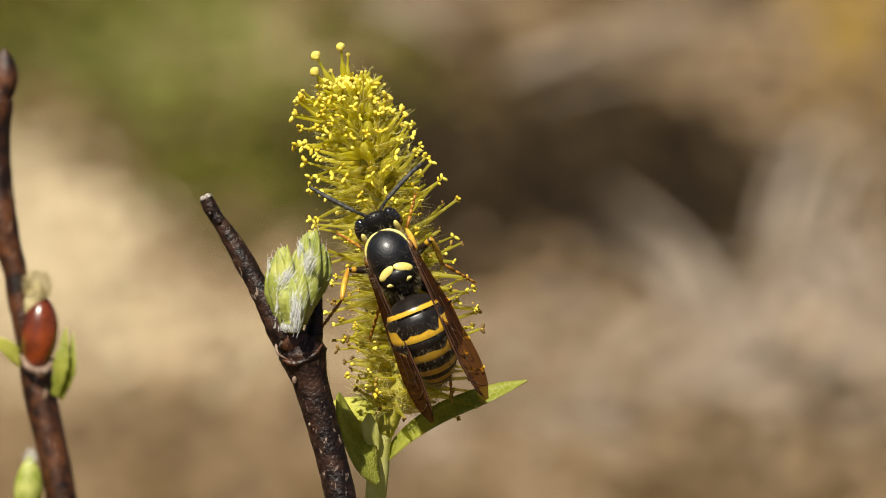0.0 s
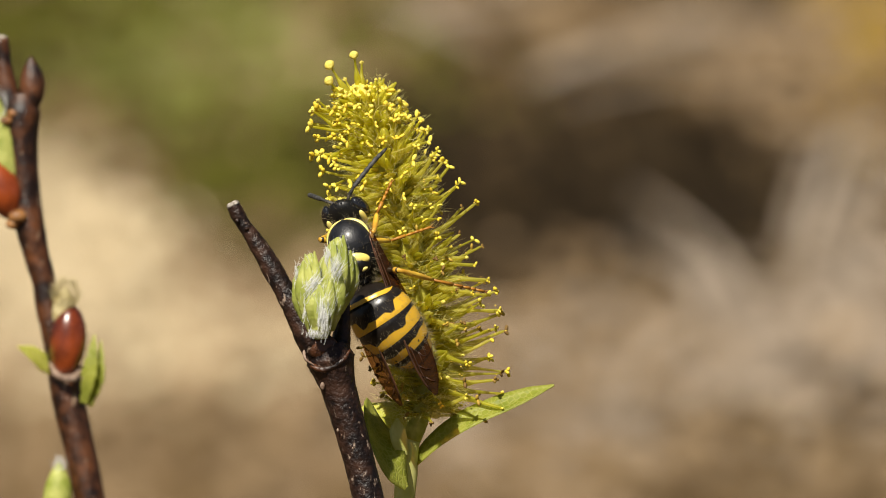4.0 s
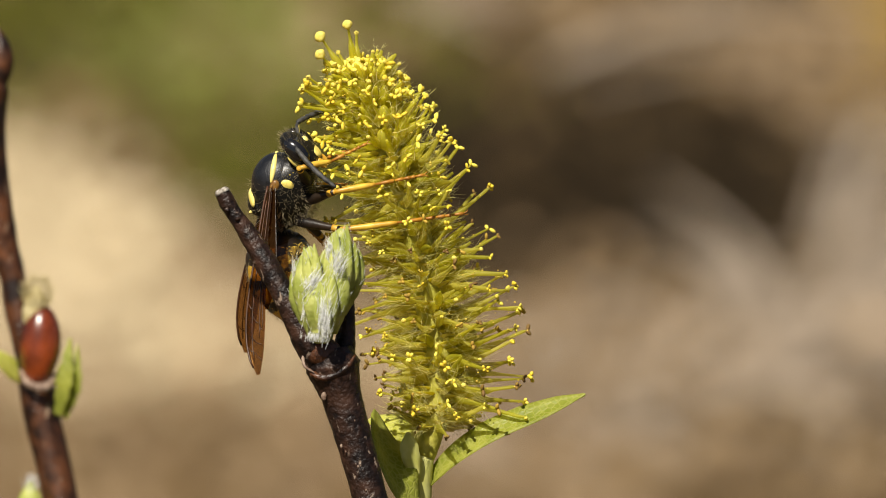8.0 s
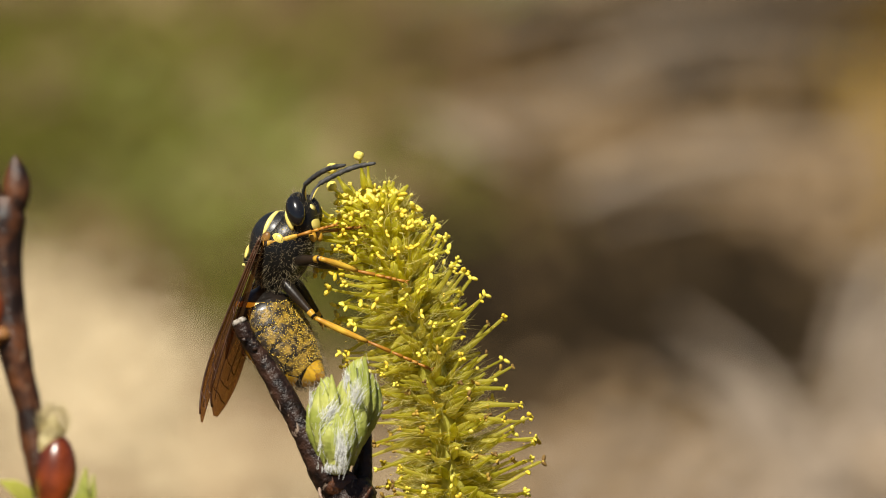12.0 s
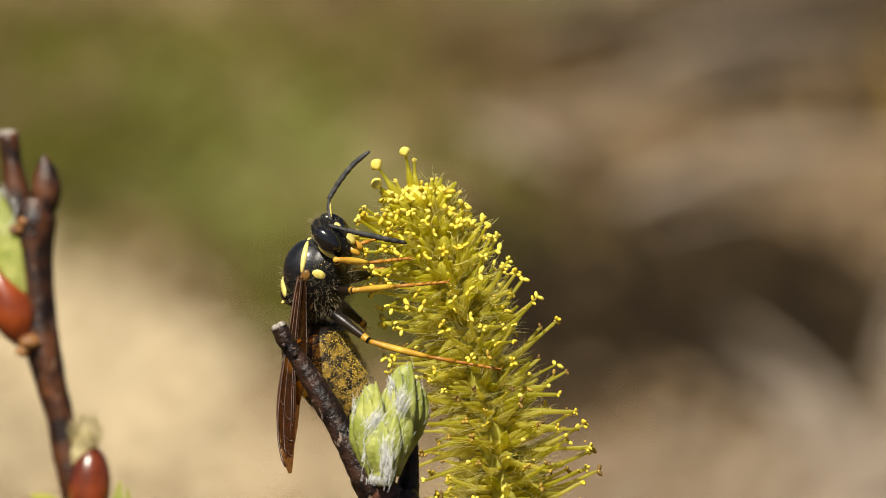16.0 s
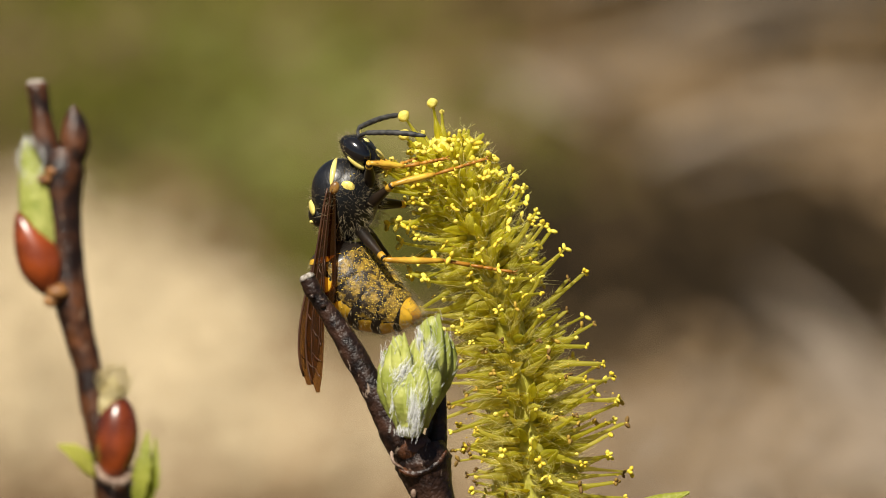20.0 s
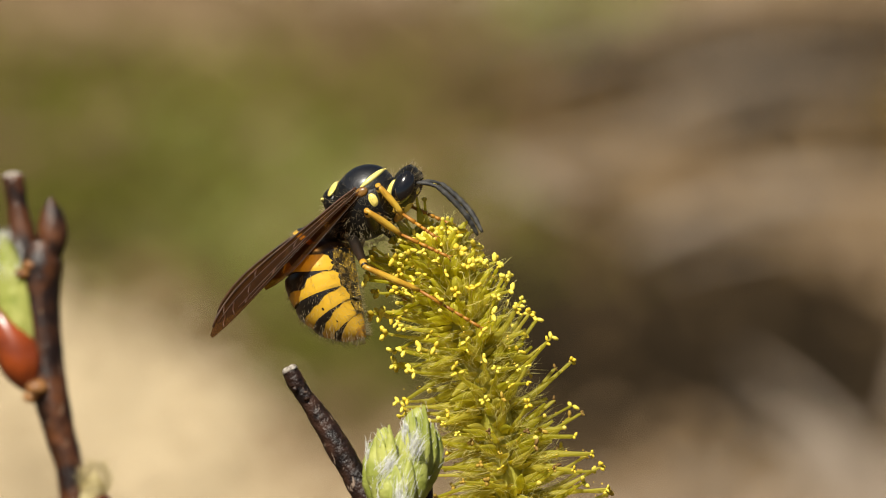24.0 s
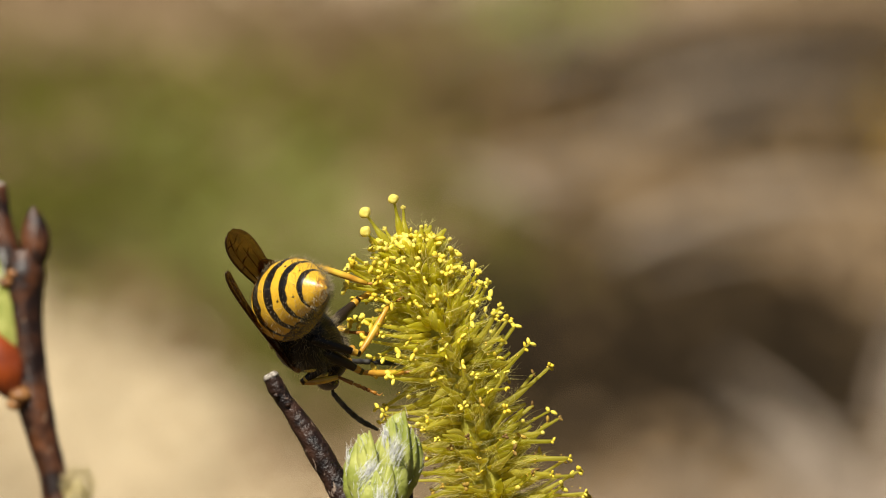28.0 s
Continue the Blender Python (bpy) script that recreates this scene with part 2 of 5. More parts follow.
SOIL = mat("leaf_litter_ground", (0.040, 0.024, 0.010), (0.115, 0.073, 0.033), 0.9, 9, 0.5, 0.004, fine=9, spec=0.12)
STRAW = mat("bleached_straw", (0.49, 0.392, 0.245), (0.71, 0.58, 0.375), 0.8, 60, 0.3, 0.001, vary=0.5, island=True, spec=0.06)
BROWN_LEAF = mat("brown_dead_leaf", (0.064, 0.041, 0.017), (0.170, 0.112, 0.052), 0.8, 60, 0.3, 0.001, vary=0.5, island=True, spec=0.06)
# shade on the litter is put into this leaf colour; no dip is modelled
DARK_LEAF = mat("shade_dark_leaf", (0.010, 0.0066, 0.0036), (0.040, 0.027, 0.0135), 0.8, 60, 0.3, 0.001, vary=0.5, island=True, spec=0.06)
PALE_LEAF = mat("pale_dead_leaf", (0.16, 0.105, 0.055), (0.34, 0.24, 0.14), 0.8, 60, 0.3, 0.001, vary=0.5, island=True, spec=0.12)
GREY_STEM = mat("grey_dead_stem", (0.22, 0.172, 0.125), (0.38, 0.305, 0.23), 0.8, 60, 0.3, 0.001, vary=0.5, island=True, spec=0.12)
PALE_REED = mat("bleached_reed", (0.30, 0.24, 0.18), (0.48, 0.40, 0.315), 0.8, 60, 0.3, 0.001, vary=0.5, island=True, spec=0.12)
MOSS = mat("dull_green_moss", (0.085, 0.083, 0.010), (0.160, 0.152, 0.030), 0.8, 60, 0.3, 0.001, vary=0.5, island=True, spec=0.06)
PALE_GRASS = mat("pale_short_grass", (0.15, 0.16, 0.040), (0.27, 0.28, 0.090), 0.8, 60, 0.3, 0.001, vary=0.5, island=True, spec=0.06)
DARK_MOSS = mat("dark_green_moss", (0.034, 0.035, 0.004), (0.080, 0.078, 0.011), 0.8, 60, 0.3, 0.001, vary=0.5, island=True, spec=0.06)
RUSSET = mat("ochre_dry_grass", (0.18, 0.10, 0.012), (0.31, 0.20, 0.03), 0.8, 60, 0.3, 0.001, vary=0.5, island=True, spec=0.12)


# ---- building kit ----
MM = 0.001
TILT = 15.0
HEIGHT = 0.45
M = Matrix.Translation((0, 0, HEIGHT)) @ Matrix.Rotation(radians(-TILT), 4, "X")
MI = M.inverted()
REACH = 0.6
PER_MM = 28.0


def at(x, y, d=0.0):
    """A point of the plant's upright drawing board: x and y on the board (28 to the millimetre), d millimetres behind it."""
    k = (REACH + d * MM) / REACH * MM / PER_MM
    return Vector(((x - 784) * k, d * MM, (441 - y) * k))


def mix3(a, b, t):
    return a + (b - a) * t


def curve(points, n):
    """n + 1 points of a smooth line through the points (Catmull-Rom)."""
    p = [Vector(q) for q in points]
    p = [p[0] * 2 - p[1]] + p + [p[-1] * 2 - p[-2]]
    out = []
    for i in range(n + 1):
        s = i / n * (len(p) - 3)
        k = min(int(s), len(p) - 4)
        u = s - k
        a, b, c, d = p[k:k + 4]
        out.append(0.5 * ((2 * b) + (c - a) * u + (2 * a - 5 * b + 4 * c - d) * u * u + (3 * b - a - 3 * c + d) * u ** 3))
    return out


def lerp_list(values, n):
    return [float(v) for v in np.interp(np.linspace(0, 1, n + 1), np.linspace(0, 1, len(values)), values)]


class Geo:
    """Vertices and faces of one mesh, gathered piece by piece."""

    def __init__(self):
        self.v, self.f, self.band, self.mi = [], [], [], []

    def add(self, v, f, band=None, mi=0):
        o = len(self.v)
        self.v += [tuple(p) for p in v]
        self.f += [tuple(i + o for i in q) for q in f]
        self.band += list(band) if band is not None else [0.0] * len(v)
        self.mi += [mi] * len(f)
        return self

    def tube(self, pts, radii, n=8, flat=1.0, rough=0.0, rng=random, mi=0, side=None):
        pts = [Vector(p) for p in pts]
        v, f = [], []
        ref = None
        for i, p in enumerate(pts):
            d = (pts[min(i + 1, len(pts) - 1)] - pts[max(i - 1, 0)]).normalized()
            if ref is None:
                ref = side.copy() if side else (Vector((0, 0, 1)) if abs(d.z) < 0.9 else Vector((1, 0, 0)))
            ref = (ref - d * ref.dot(d)).normalized()
            w = d.cross(ref)
            for k in range(n):
                a = 2 * math.pi * k / n
                r = radii[i] * (1 + (rng.uniform(-rough, rough) if rough else 0))
                v.append(p + ref * (math.cos(a) * r) + w * (math.sin(a) * r * flat))
        for i in range(len(pts) - 1):
            for k in range(n):
                f.append((i * n + k, i * n + (k + 1) % n, (i + 1) * n + (k + 1) % n, (i + 1) * n + k))
        f.append(tuple(range(n - 1, -1, -1)))
        f.append(tuple((len(pts) - 1) * n + k for k in range(n)))
        return self.add(v, f, None, mi)

    def blob(self, centre, rx, ry, rz, turn=None, nu=16, nv=10, shape=None, band=None, mi=0):
        """An ellipsoid; shape(u, a) scales the cross-section along its x axis, band(x, y, z) marks its second colour (unit coordinates)."""
        v, f, b = [], [], []
        turn = turn or Matrix.Identity(3)
        centre = Vector(centre)
        for i in range(nv + 1):
            u = -math.cos(math.pi * i / nv)
            r = math.sqrt(max(0.0, 1 - u * u))
            for k in range(nu):
                a = 2 * math.pi * k / nu
                s = shape(u, a) if shape else 1.0
                q = Vector((u, r * math.sin(a) * s, r * math.cos(a) * s))
                b.append(band(*q) if band else 0.0)
                v.append(centre + turn @ Vector((q.x * rx, q.y * ry, q.z * rz)))
        for i in range(nv):
            for k in range(nu):
                f.append((i * nu + k, (i + 1) * nu + k, (i + 1) * nu + (k + 1) % nu, i * nu + (k + 1) % nu))
        return self.add(v, f, b, mi)

    def hair(self, p, way, length, r=0.00001):
        """A thin tapering thread of two bent pieces."""
        way = way.normalized()
        w = way.orthogonal().normalized()
        u = way.cross(w)
        lean = w * (0.16 * length * math.sin(len(self.v) * 1.7)) + u * (0.16 * length * math.cos(len(self.v) * 2.3))
        mid = p + way * length * 0.55 + lean * 0.3
        q = [c + o * k for c, k in ((p, r), (mid, r * 0.75)) for o in (w, w * -0.5 + u * 0.87, w * -0.5 - u * 0.87)] + [p + way * length + lean]
        return self.add(q, [(0, 1, 4, 3), (1, 2, 5, 4), (2, 0, 3, 5), (3, 4, 6), (4, 5, 6), (5, 3, 6)])

    def blade(self, pts, widths, normal, thick=0.00012, fold=0.15, n=1):
        """A leaf of some thickness along the points: folded along its midrib."""
        v, f = [], []
        m = len(pts)
        for i, p in enumerate(pts):
            d = (pts[min(i + 1, m - 1)] - pts[max(i - 1, 0)]).normalized()
            nn = normal if isinstance(normal, Vector) else normal[i]
            nn = (nn - d * nn.dot(d)).normalized()
            w = d.cross(nn)
            e = widths[i]
            for s in (1, -1):
                for x in (-1, -0.55, 0, 0.55, 1):
                    v.append(p + w * (x * e) + nn * (abs(x) ** 1.3 * e * fold + s * thick * (1 - abs(x) * 0.6) / 2))
        for i in range(m - 1):
            a, b = i * 10, (i + 1) * 10
            for k in range(4):
                f.append((a + k, a + k + 1, b + k + 1, b + k))
                f.append((a + 5 + k + 1, a + 5 + k, b + 5 + k, b + 5 + k + 1))
            f.append((a + 5, a, b, b + 5))
            f.append((a + 4, a + 9, b + 9, b + 4))
        return self.add(v, f)

    def mesh(self, name, mats, smooth=True):
        me = bpy.data.meshes.new(name)
        me.from_pydata(self.v, [], self.f)
        for m in mats if isinstance(mats, (list, tuple)) else [mats]:
            me.materials.append(m)
        if any(self.mi):
            me.polygons.foreach_set("material_index", self.mi)
        if any(self.band):
            at_ = me.attributes.new("band", "FLOAT", "POINT")
            at_.data.foreach_set("value", self.band)
        if smooth:
            me.polygons.foreach_set("use_smooth", [True] * len(me.polygons))
        me.update()
        return me


def part(name, geo, material, parent, label="", local=None):
    """One mesh object under a thing or under a part."""
    ob = new(name, geo if isinstance(geo, bpy.types.Mesh) else geo.mesh(name, material))
    ob.parent = parent
    if local is not None:
        ob.matrix_basis = local
    return tagged(ob, label)


def thing(name, label, category, group="", kind="", m=None):
    ob = new(name)
    ob.empty_display_size = 0.005
    ob.matrix_basis = m if m is not None else M
    return tagged(ob, label, category, group, kind)


# ---- ground and what lies on it, far behind the twigs ----
def on_ground(x, y):
    """Where the line of sight through a place of the drawing board meets the ground."""
    eye = M @ Vector((0, -REACH, 0))
    way = M @ at(x, y) - eye
    return eye + way * (-eye.z / way.z)


def build_ground():
    rng = random.Random(4)
    g = Geo()
    edges = [-400, -60, -12, -4, -2, -1, 0, 1, 2, 4, 12, 60, 400]
    xs = sorted(set(edges + [i * 0.1 for i in range(-14, 15)]))
    ys = sorted(set([-400, -60, -12, -4, -2, -1, 8, 20, 60, 150, 400, 1500] + [i * 0.1 for i in range(-2, 60)]))
    v = [(x, y, 0.012 * noise.noise((x * 3, y * 3, 0)) + 0.006 * noise.noise((x * 14, y * 14, 3)) if abs(x) < 3 and -1 < y < 7 else 0.0) for y in ys for x in xs]
    nx = len(xs)
    f = [(j * nx + i, j * nx + i + 1, (j + 1) * nx + i + 1, (j + 1) * nx + i) for j in range(len(ys) - 1) for i in range(nx - 1)]
    g.add(v, f)
    tagged(new("ground", g.mesh("ground", SOIL)), "brown leaf litter and soil, far out of focus", "ground", "", "structure")


def litter_piece(g, p, L, W, rng):
    """A fallen leaf, straw or blade, bent along its length."""
    p.z = 0.004 + 0.006 * rng.random()
    d = Vector((rng.gauss(0, 1), rng.gauss(0, 0.6), rng.gauss(0, 0.3))).normalized()
    nrm = Vector((rng.gauss(0, 0.4), rng.gauss(-0.5, 0.4), 1)).normalized()
    if abs(nrm.dot(d)) > 0.9:
        nrm = Vector((0, -1, 1)).normalized()
    w = d.cross(nrm).normalized()
    nrm = w.cross(d)
    q = []
    for k, e in ((0, 0.35), (0.35, 1.0), (0.7, 0.8), (1, 0.08)):
        c = p + d * (L * (k - 0.5)) + nrm * (math.sin(k * 3.1) * L * 0.08)
        q += [c + w * W * e / 2, c - w * W * e / 2]
    q += [c - nrm * 0.0004 for c in q]
    dz = max(0.0, 0.001 - min(c.z for c in q))
    q = [(c.x, c.y, c.z + dz) for c in q]
    f = []
    for a in (0, 2, 4):
        f += [(a, a + 1, a + 3, a + 2), (a + 9, a + 8, a + 10, a + 11), (a, a + 2, a + 10, a + 8), (a + 3, a + 1, a + 9, a + 11)]
    g.add(q, f)


def reed(name, label, material, p, q, width, seed=0):
    """A long dead reed leaf lying on the litter between two places."""
    rng = random.Random(seed)
    a, b = on_ground(*p), on_ground(*q)
    a.z, b.z = 0.006, 0.012
    bow = Vector((rng.uniform(-0.006, 0.006), rng.uniform(-0.006, 0.006), 0.006))
    g = Geo()
    g.blade(curve([a, mix3(a, b, 0.5) + bow, b], 18), lerp_list([width * 0.5, width, width, width * 0.8, width * 0.25], 18), Vector((0, -0.15, 1)).normalized(), 0.0006, 0.12)
    blade_ob = thing(name, label, "dead leaf", "dead reed leaves behind the willow", m=Matrix.Translation(a))
    for part_name, geo in (("blade", g), ("midrib", Geo().tube(curve([a, mix3(a, b, 0.5) + bow, b], 18), lerp_list([width * 0.12, width * 0.05], 18), 6))):
        part(part_name, geo, material, blade_ob, "", Matrix.Translation(-a))


build_ground()
LITTER = {
    "leaf_drift": ("brown fallen leaves, out of focus", "dead leaves", BROWN_LEAF, 0.011, 0.005),
    "moss_patch": ("dull green moss and short grass, out of focus", "moss", MOSS, 0.008, 0.003),
    "dark_moss": ("dark green moss, out of focus", "moss", DARK_MOSS, 0.008, 0.003),
    "grass_patch": ("pale green short grass, out of focus", "grass", PALE_GRASS, 0.010, 0.003),
    "straw_drift": ("pale sunlit straw, out of focus", "straw", STRAW, 0.011, 0.003),
    "pale_leaf_drift": ("pale brown fallen leaves, out of focus", "dead leaves", PALE_LEAF, 0.010, 0.005),
    # leaves whose dark colour stands in for shaded ground
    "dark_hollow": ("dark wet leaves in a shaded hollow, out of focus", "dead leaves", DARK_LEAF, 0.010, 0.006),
    "grey_drift": ("grey dead grass, out of focus", "dead grass", GREY_STEM, 0.014, 0.004),
    "ochre_tuft": ("ochre dry grass, out of focus", "dry grass", RUSSET, 0.012, 0.004)}
# where each kind gathers: place on the drawing board, reach along and across, slant in degrees, share
# the darkest leaf patches paint shade onto the litter by their colour
PATCHES = (
    ("moss_patch", 210, 20, 430, 170, 14, 14.0), ("moss_patch", 500, 140, 200, 120, 30, 7.0), ("moss_patch", 760, -210, 120, 70, 0, 4.0), ("moss_patch", 500, 350, 190, 95, 33, 9.0),
    ("dark_moss", 250, 70, 130, 75, 25, 9.0), ("dark_moss", 460, 320, 130, 70, 33, 5.0), ("dark_moss", 60, 10, 280, 120, 0, 7.0), ("dark_moss", 60, -130, 200, 30, 0, 2.0),
    ("pale_leaf_drift", 480, 120, 150, 100, 20, 4.0), ("pale_leaf_drift", -20, -10, 200, 60, 0, 3.0),
    ("straw_drift", 110, 525, 260, 110, 27, 26.0), ("straw_drift", -180, 470, 200, 140, 10, 14.0), ("straw_drift", 300, 640, 230, 80, 10, 7.0), ("pale_leaf_drift", 520, 560, 150, 100, 0, 9.0), ("leaf_drift", 560, 480, 120, 70, 0, 5.0), ("grass_patch", 360, 130, 200, 100, 8, 11.0), ("dark_hollow", 60, 190, 140, 50, 16, 2.5), ("dark_moss", 520, 375, 120, 95, 0, 30.0), ("grass_patch", 330, 10, 150, 60, 0, 6.0), ("grass_patch", 880, -270, 110, 50, 0, 14.0), ("moss_patch", 880, -260, 110, 50, 0, 10.0), ("dark_hollow", 430, 800, 70, 60, 0, 2.0), ("straw_drift", 560, 690, 160, 60, 0, 3.0), ("pale_leaf_drift", 1150, -330, 420, 70, 0, 14.0), ("pale_leaf_drift", 1480, -300, 160, 60, 0, 5.0),
    ("pale_leaf_drift", 260, 690, 420, 110, 6, 7.0), ("straw_drift", 130, 650, 330, 100, 4, 10.0), ("pale_leaf_drift", 250, 860, 700, 130, 0, 5.0), ("leaf_drift", 150, 900, 420, 90, 0, 3.0), ("straw_drift", 700, 720, 200, 80, 0, 3.0),
    ("pale_leaf_drift", 150, -270, 420, 60, 0, 10.0), ("grey_drift", 680, -330, 240, 50, 0, 6.0), ("straw_drift", 680, -330, 260, 60, 0, 5.0), ("pale_leaf_drift", 1250, 75, 330, 40, -8, 2.5), ("pale_leaf_drift", 900, 60, 250, 40, -6, 3.0),
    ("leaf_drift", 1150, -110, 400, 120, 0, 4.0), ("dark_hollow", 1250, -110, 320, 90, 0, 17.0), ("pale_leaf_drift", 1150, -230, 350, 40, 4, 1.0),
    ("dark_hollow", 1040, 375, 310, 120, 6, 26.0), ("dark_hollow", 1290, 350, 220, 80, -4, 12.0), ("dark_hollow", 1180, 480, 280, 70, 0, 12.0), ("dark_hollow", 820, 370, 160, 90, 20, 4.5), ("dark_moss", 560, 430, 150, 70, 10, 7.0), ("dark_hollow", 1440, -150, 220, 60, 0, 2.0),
    ("grey_drift", 1340, 715, 420, 110, -4, 12.0), ("grey_drift", 1560, 470, 120, 120, 0, 3.0), ("pale_leaf_drift", 1050, 700, 260, 90, 0, 7.0), ("pale_leaf_drift", 1250, 800, 520, 130, 0, 6.0),
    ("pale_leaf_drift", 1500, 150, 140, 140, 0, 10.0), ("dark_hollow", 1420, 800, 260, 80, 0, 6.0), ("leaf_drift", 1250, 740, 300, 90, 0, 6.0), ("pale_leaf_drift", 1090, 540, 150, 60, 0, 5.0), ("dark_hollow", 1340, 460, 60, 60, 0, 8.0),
    ("ochre_tuft", 1560, 40, 90, 170, 0, 10.0))


def build_litter(count):
    """One bed of litter whose make-up drifts from place to place."""
    rng = random.Random(31)
    beds = {k: Geo() for k in LITTER}
    for i in range(count):
        x, y = rng.uniform(-350, 1950), rng.uniform(-400, 1010)
        names, share = ["leaf_drift"], [1.0]
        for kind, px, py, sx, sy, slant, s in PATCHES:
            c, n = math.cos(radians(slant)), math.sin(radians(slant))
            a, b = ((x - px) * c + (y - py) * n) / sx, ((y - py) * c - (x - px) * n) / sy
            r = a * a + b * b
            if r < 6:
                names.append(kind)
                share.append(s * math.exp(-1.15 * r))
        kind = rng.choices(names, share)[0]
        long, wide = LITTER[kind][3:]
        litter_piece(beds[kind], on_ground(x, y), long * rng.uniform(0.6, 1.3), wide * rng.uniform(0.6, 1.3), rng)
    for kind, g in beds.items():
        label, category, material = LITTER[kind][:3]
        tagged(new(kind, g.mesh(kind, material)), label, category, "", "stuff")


build_litter(26000)
for n, (mt, p, q, wd) in enumerate((
        (PALE_REED, (1430, 740), (1160, 400), 0.0016), (GREY_STEM, (1470, 780), (1230, 490), 0.0016), (PALE_REED, (1320, 690), (1120, 490), 0.0014), (GREY_STEM, (1520, 800), (1270, 520), 0.0018),
        (PALE_REED, (700, -120), (1500, -190), 0.0013), (PALE_REED, (800, -5), (1568, -60), 0.0014), (PALE_REED, (650, 45), (1300, 20), 0.0012), (GREY_STEM, (900, 232), (1568, 190), 0.0013), (PALE_REED, (1000, -250), (1568, -295), 0.0018),
        (PALE_REED, (1450, 600), (1555, 260), 0.0017), (PALE_REED, (1510, 620), (1600, 330), 0.0016), (GREY_STEM, (1420, 560), (1510, 300), 0.0014),
        (PALE_REED, (960, 160), (1500, 100), 0.0026), (PALE_REED, (880, 200), (1350, 155), 0.0014), (PALE_REED, (620, 20), (900, 150), 0.0018), (PALE_REED, (900, 175), (1370, 70), 0.0020), (PALE_REED, (700, 95), (1000, 82), 0.0018),
        (PALE_REED, (900, -50), (1450, -115), 0.0020), (GREY_STEM, (600, -170), (1200, -190), 0.0018),
        (GREY_STEM, (1250, 800), (1568, 690), 0.0030), (PALE_REED, (1480, 520), (1580, 560), 0.0030), (STRAW, (0, 690), (420, 620), 0.0016))):
    reed("reed_leaf", "long pale dead reed leaf lying on litter", mt, p, q, wd, n)


# ---- willow twigs ----
def bud_hair(g, base, tip, r, count, length, rng, out=0.4):
    """Silky hairs that lie along a bud."""
    d = (tip - base).normalized()
    for i in range(count):
        u = rng.random()
        w = Vector((rng.gauss(0, 1), rng.gauss(0, 1), rng.gauss(0, 1)))
        w = (w - d * w.dot(d)).normalized()
        p = mix3(base, tip, u) + w * r * math.sin(math.pi * min(0.95, 0.15 + u * 0.75))
        g.hair(p, d + w * rng.uniform(0.05, out) + Vector((rng.gauss(0, 0.15),) * 3), length * rng.uniform(0.5, 1.2), 0.000016)


def scale_shape(g, base, tip, r, bulge=0.4, side=None, n=12, flat=0.8):
    """A pointed bud scale, widest at 'bulge' of its length."""
    bow = (tip - base).orthogonal().normalized() * (tip - base).length * 0.05
    line = curve([base, mix3(base, tip, 0.5) + bow, tip], 14)
    rad = []
    for i in range(15):
        u = i / 14
        k = (u / bulge) if u < bulge else (1 - u) / (1 - bulge)
        rad.append(max(0.04 * r, r * math.sin(math.pi / 2 * min(1, k)) ** 0.75))
    g.tube(line, rad, n, flat)


def stem_line(points, foot, n=60):
    """The drawn part of a twig, carried on down to the ground in widening steps."""
    end = points[-1]
    return curve([*points, *[mix3(end, foot, k) for k in (0.01, 0.03, 0.08, 0.2, 0.5, 1.0)]], n)


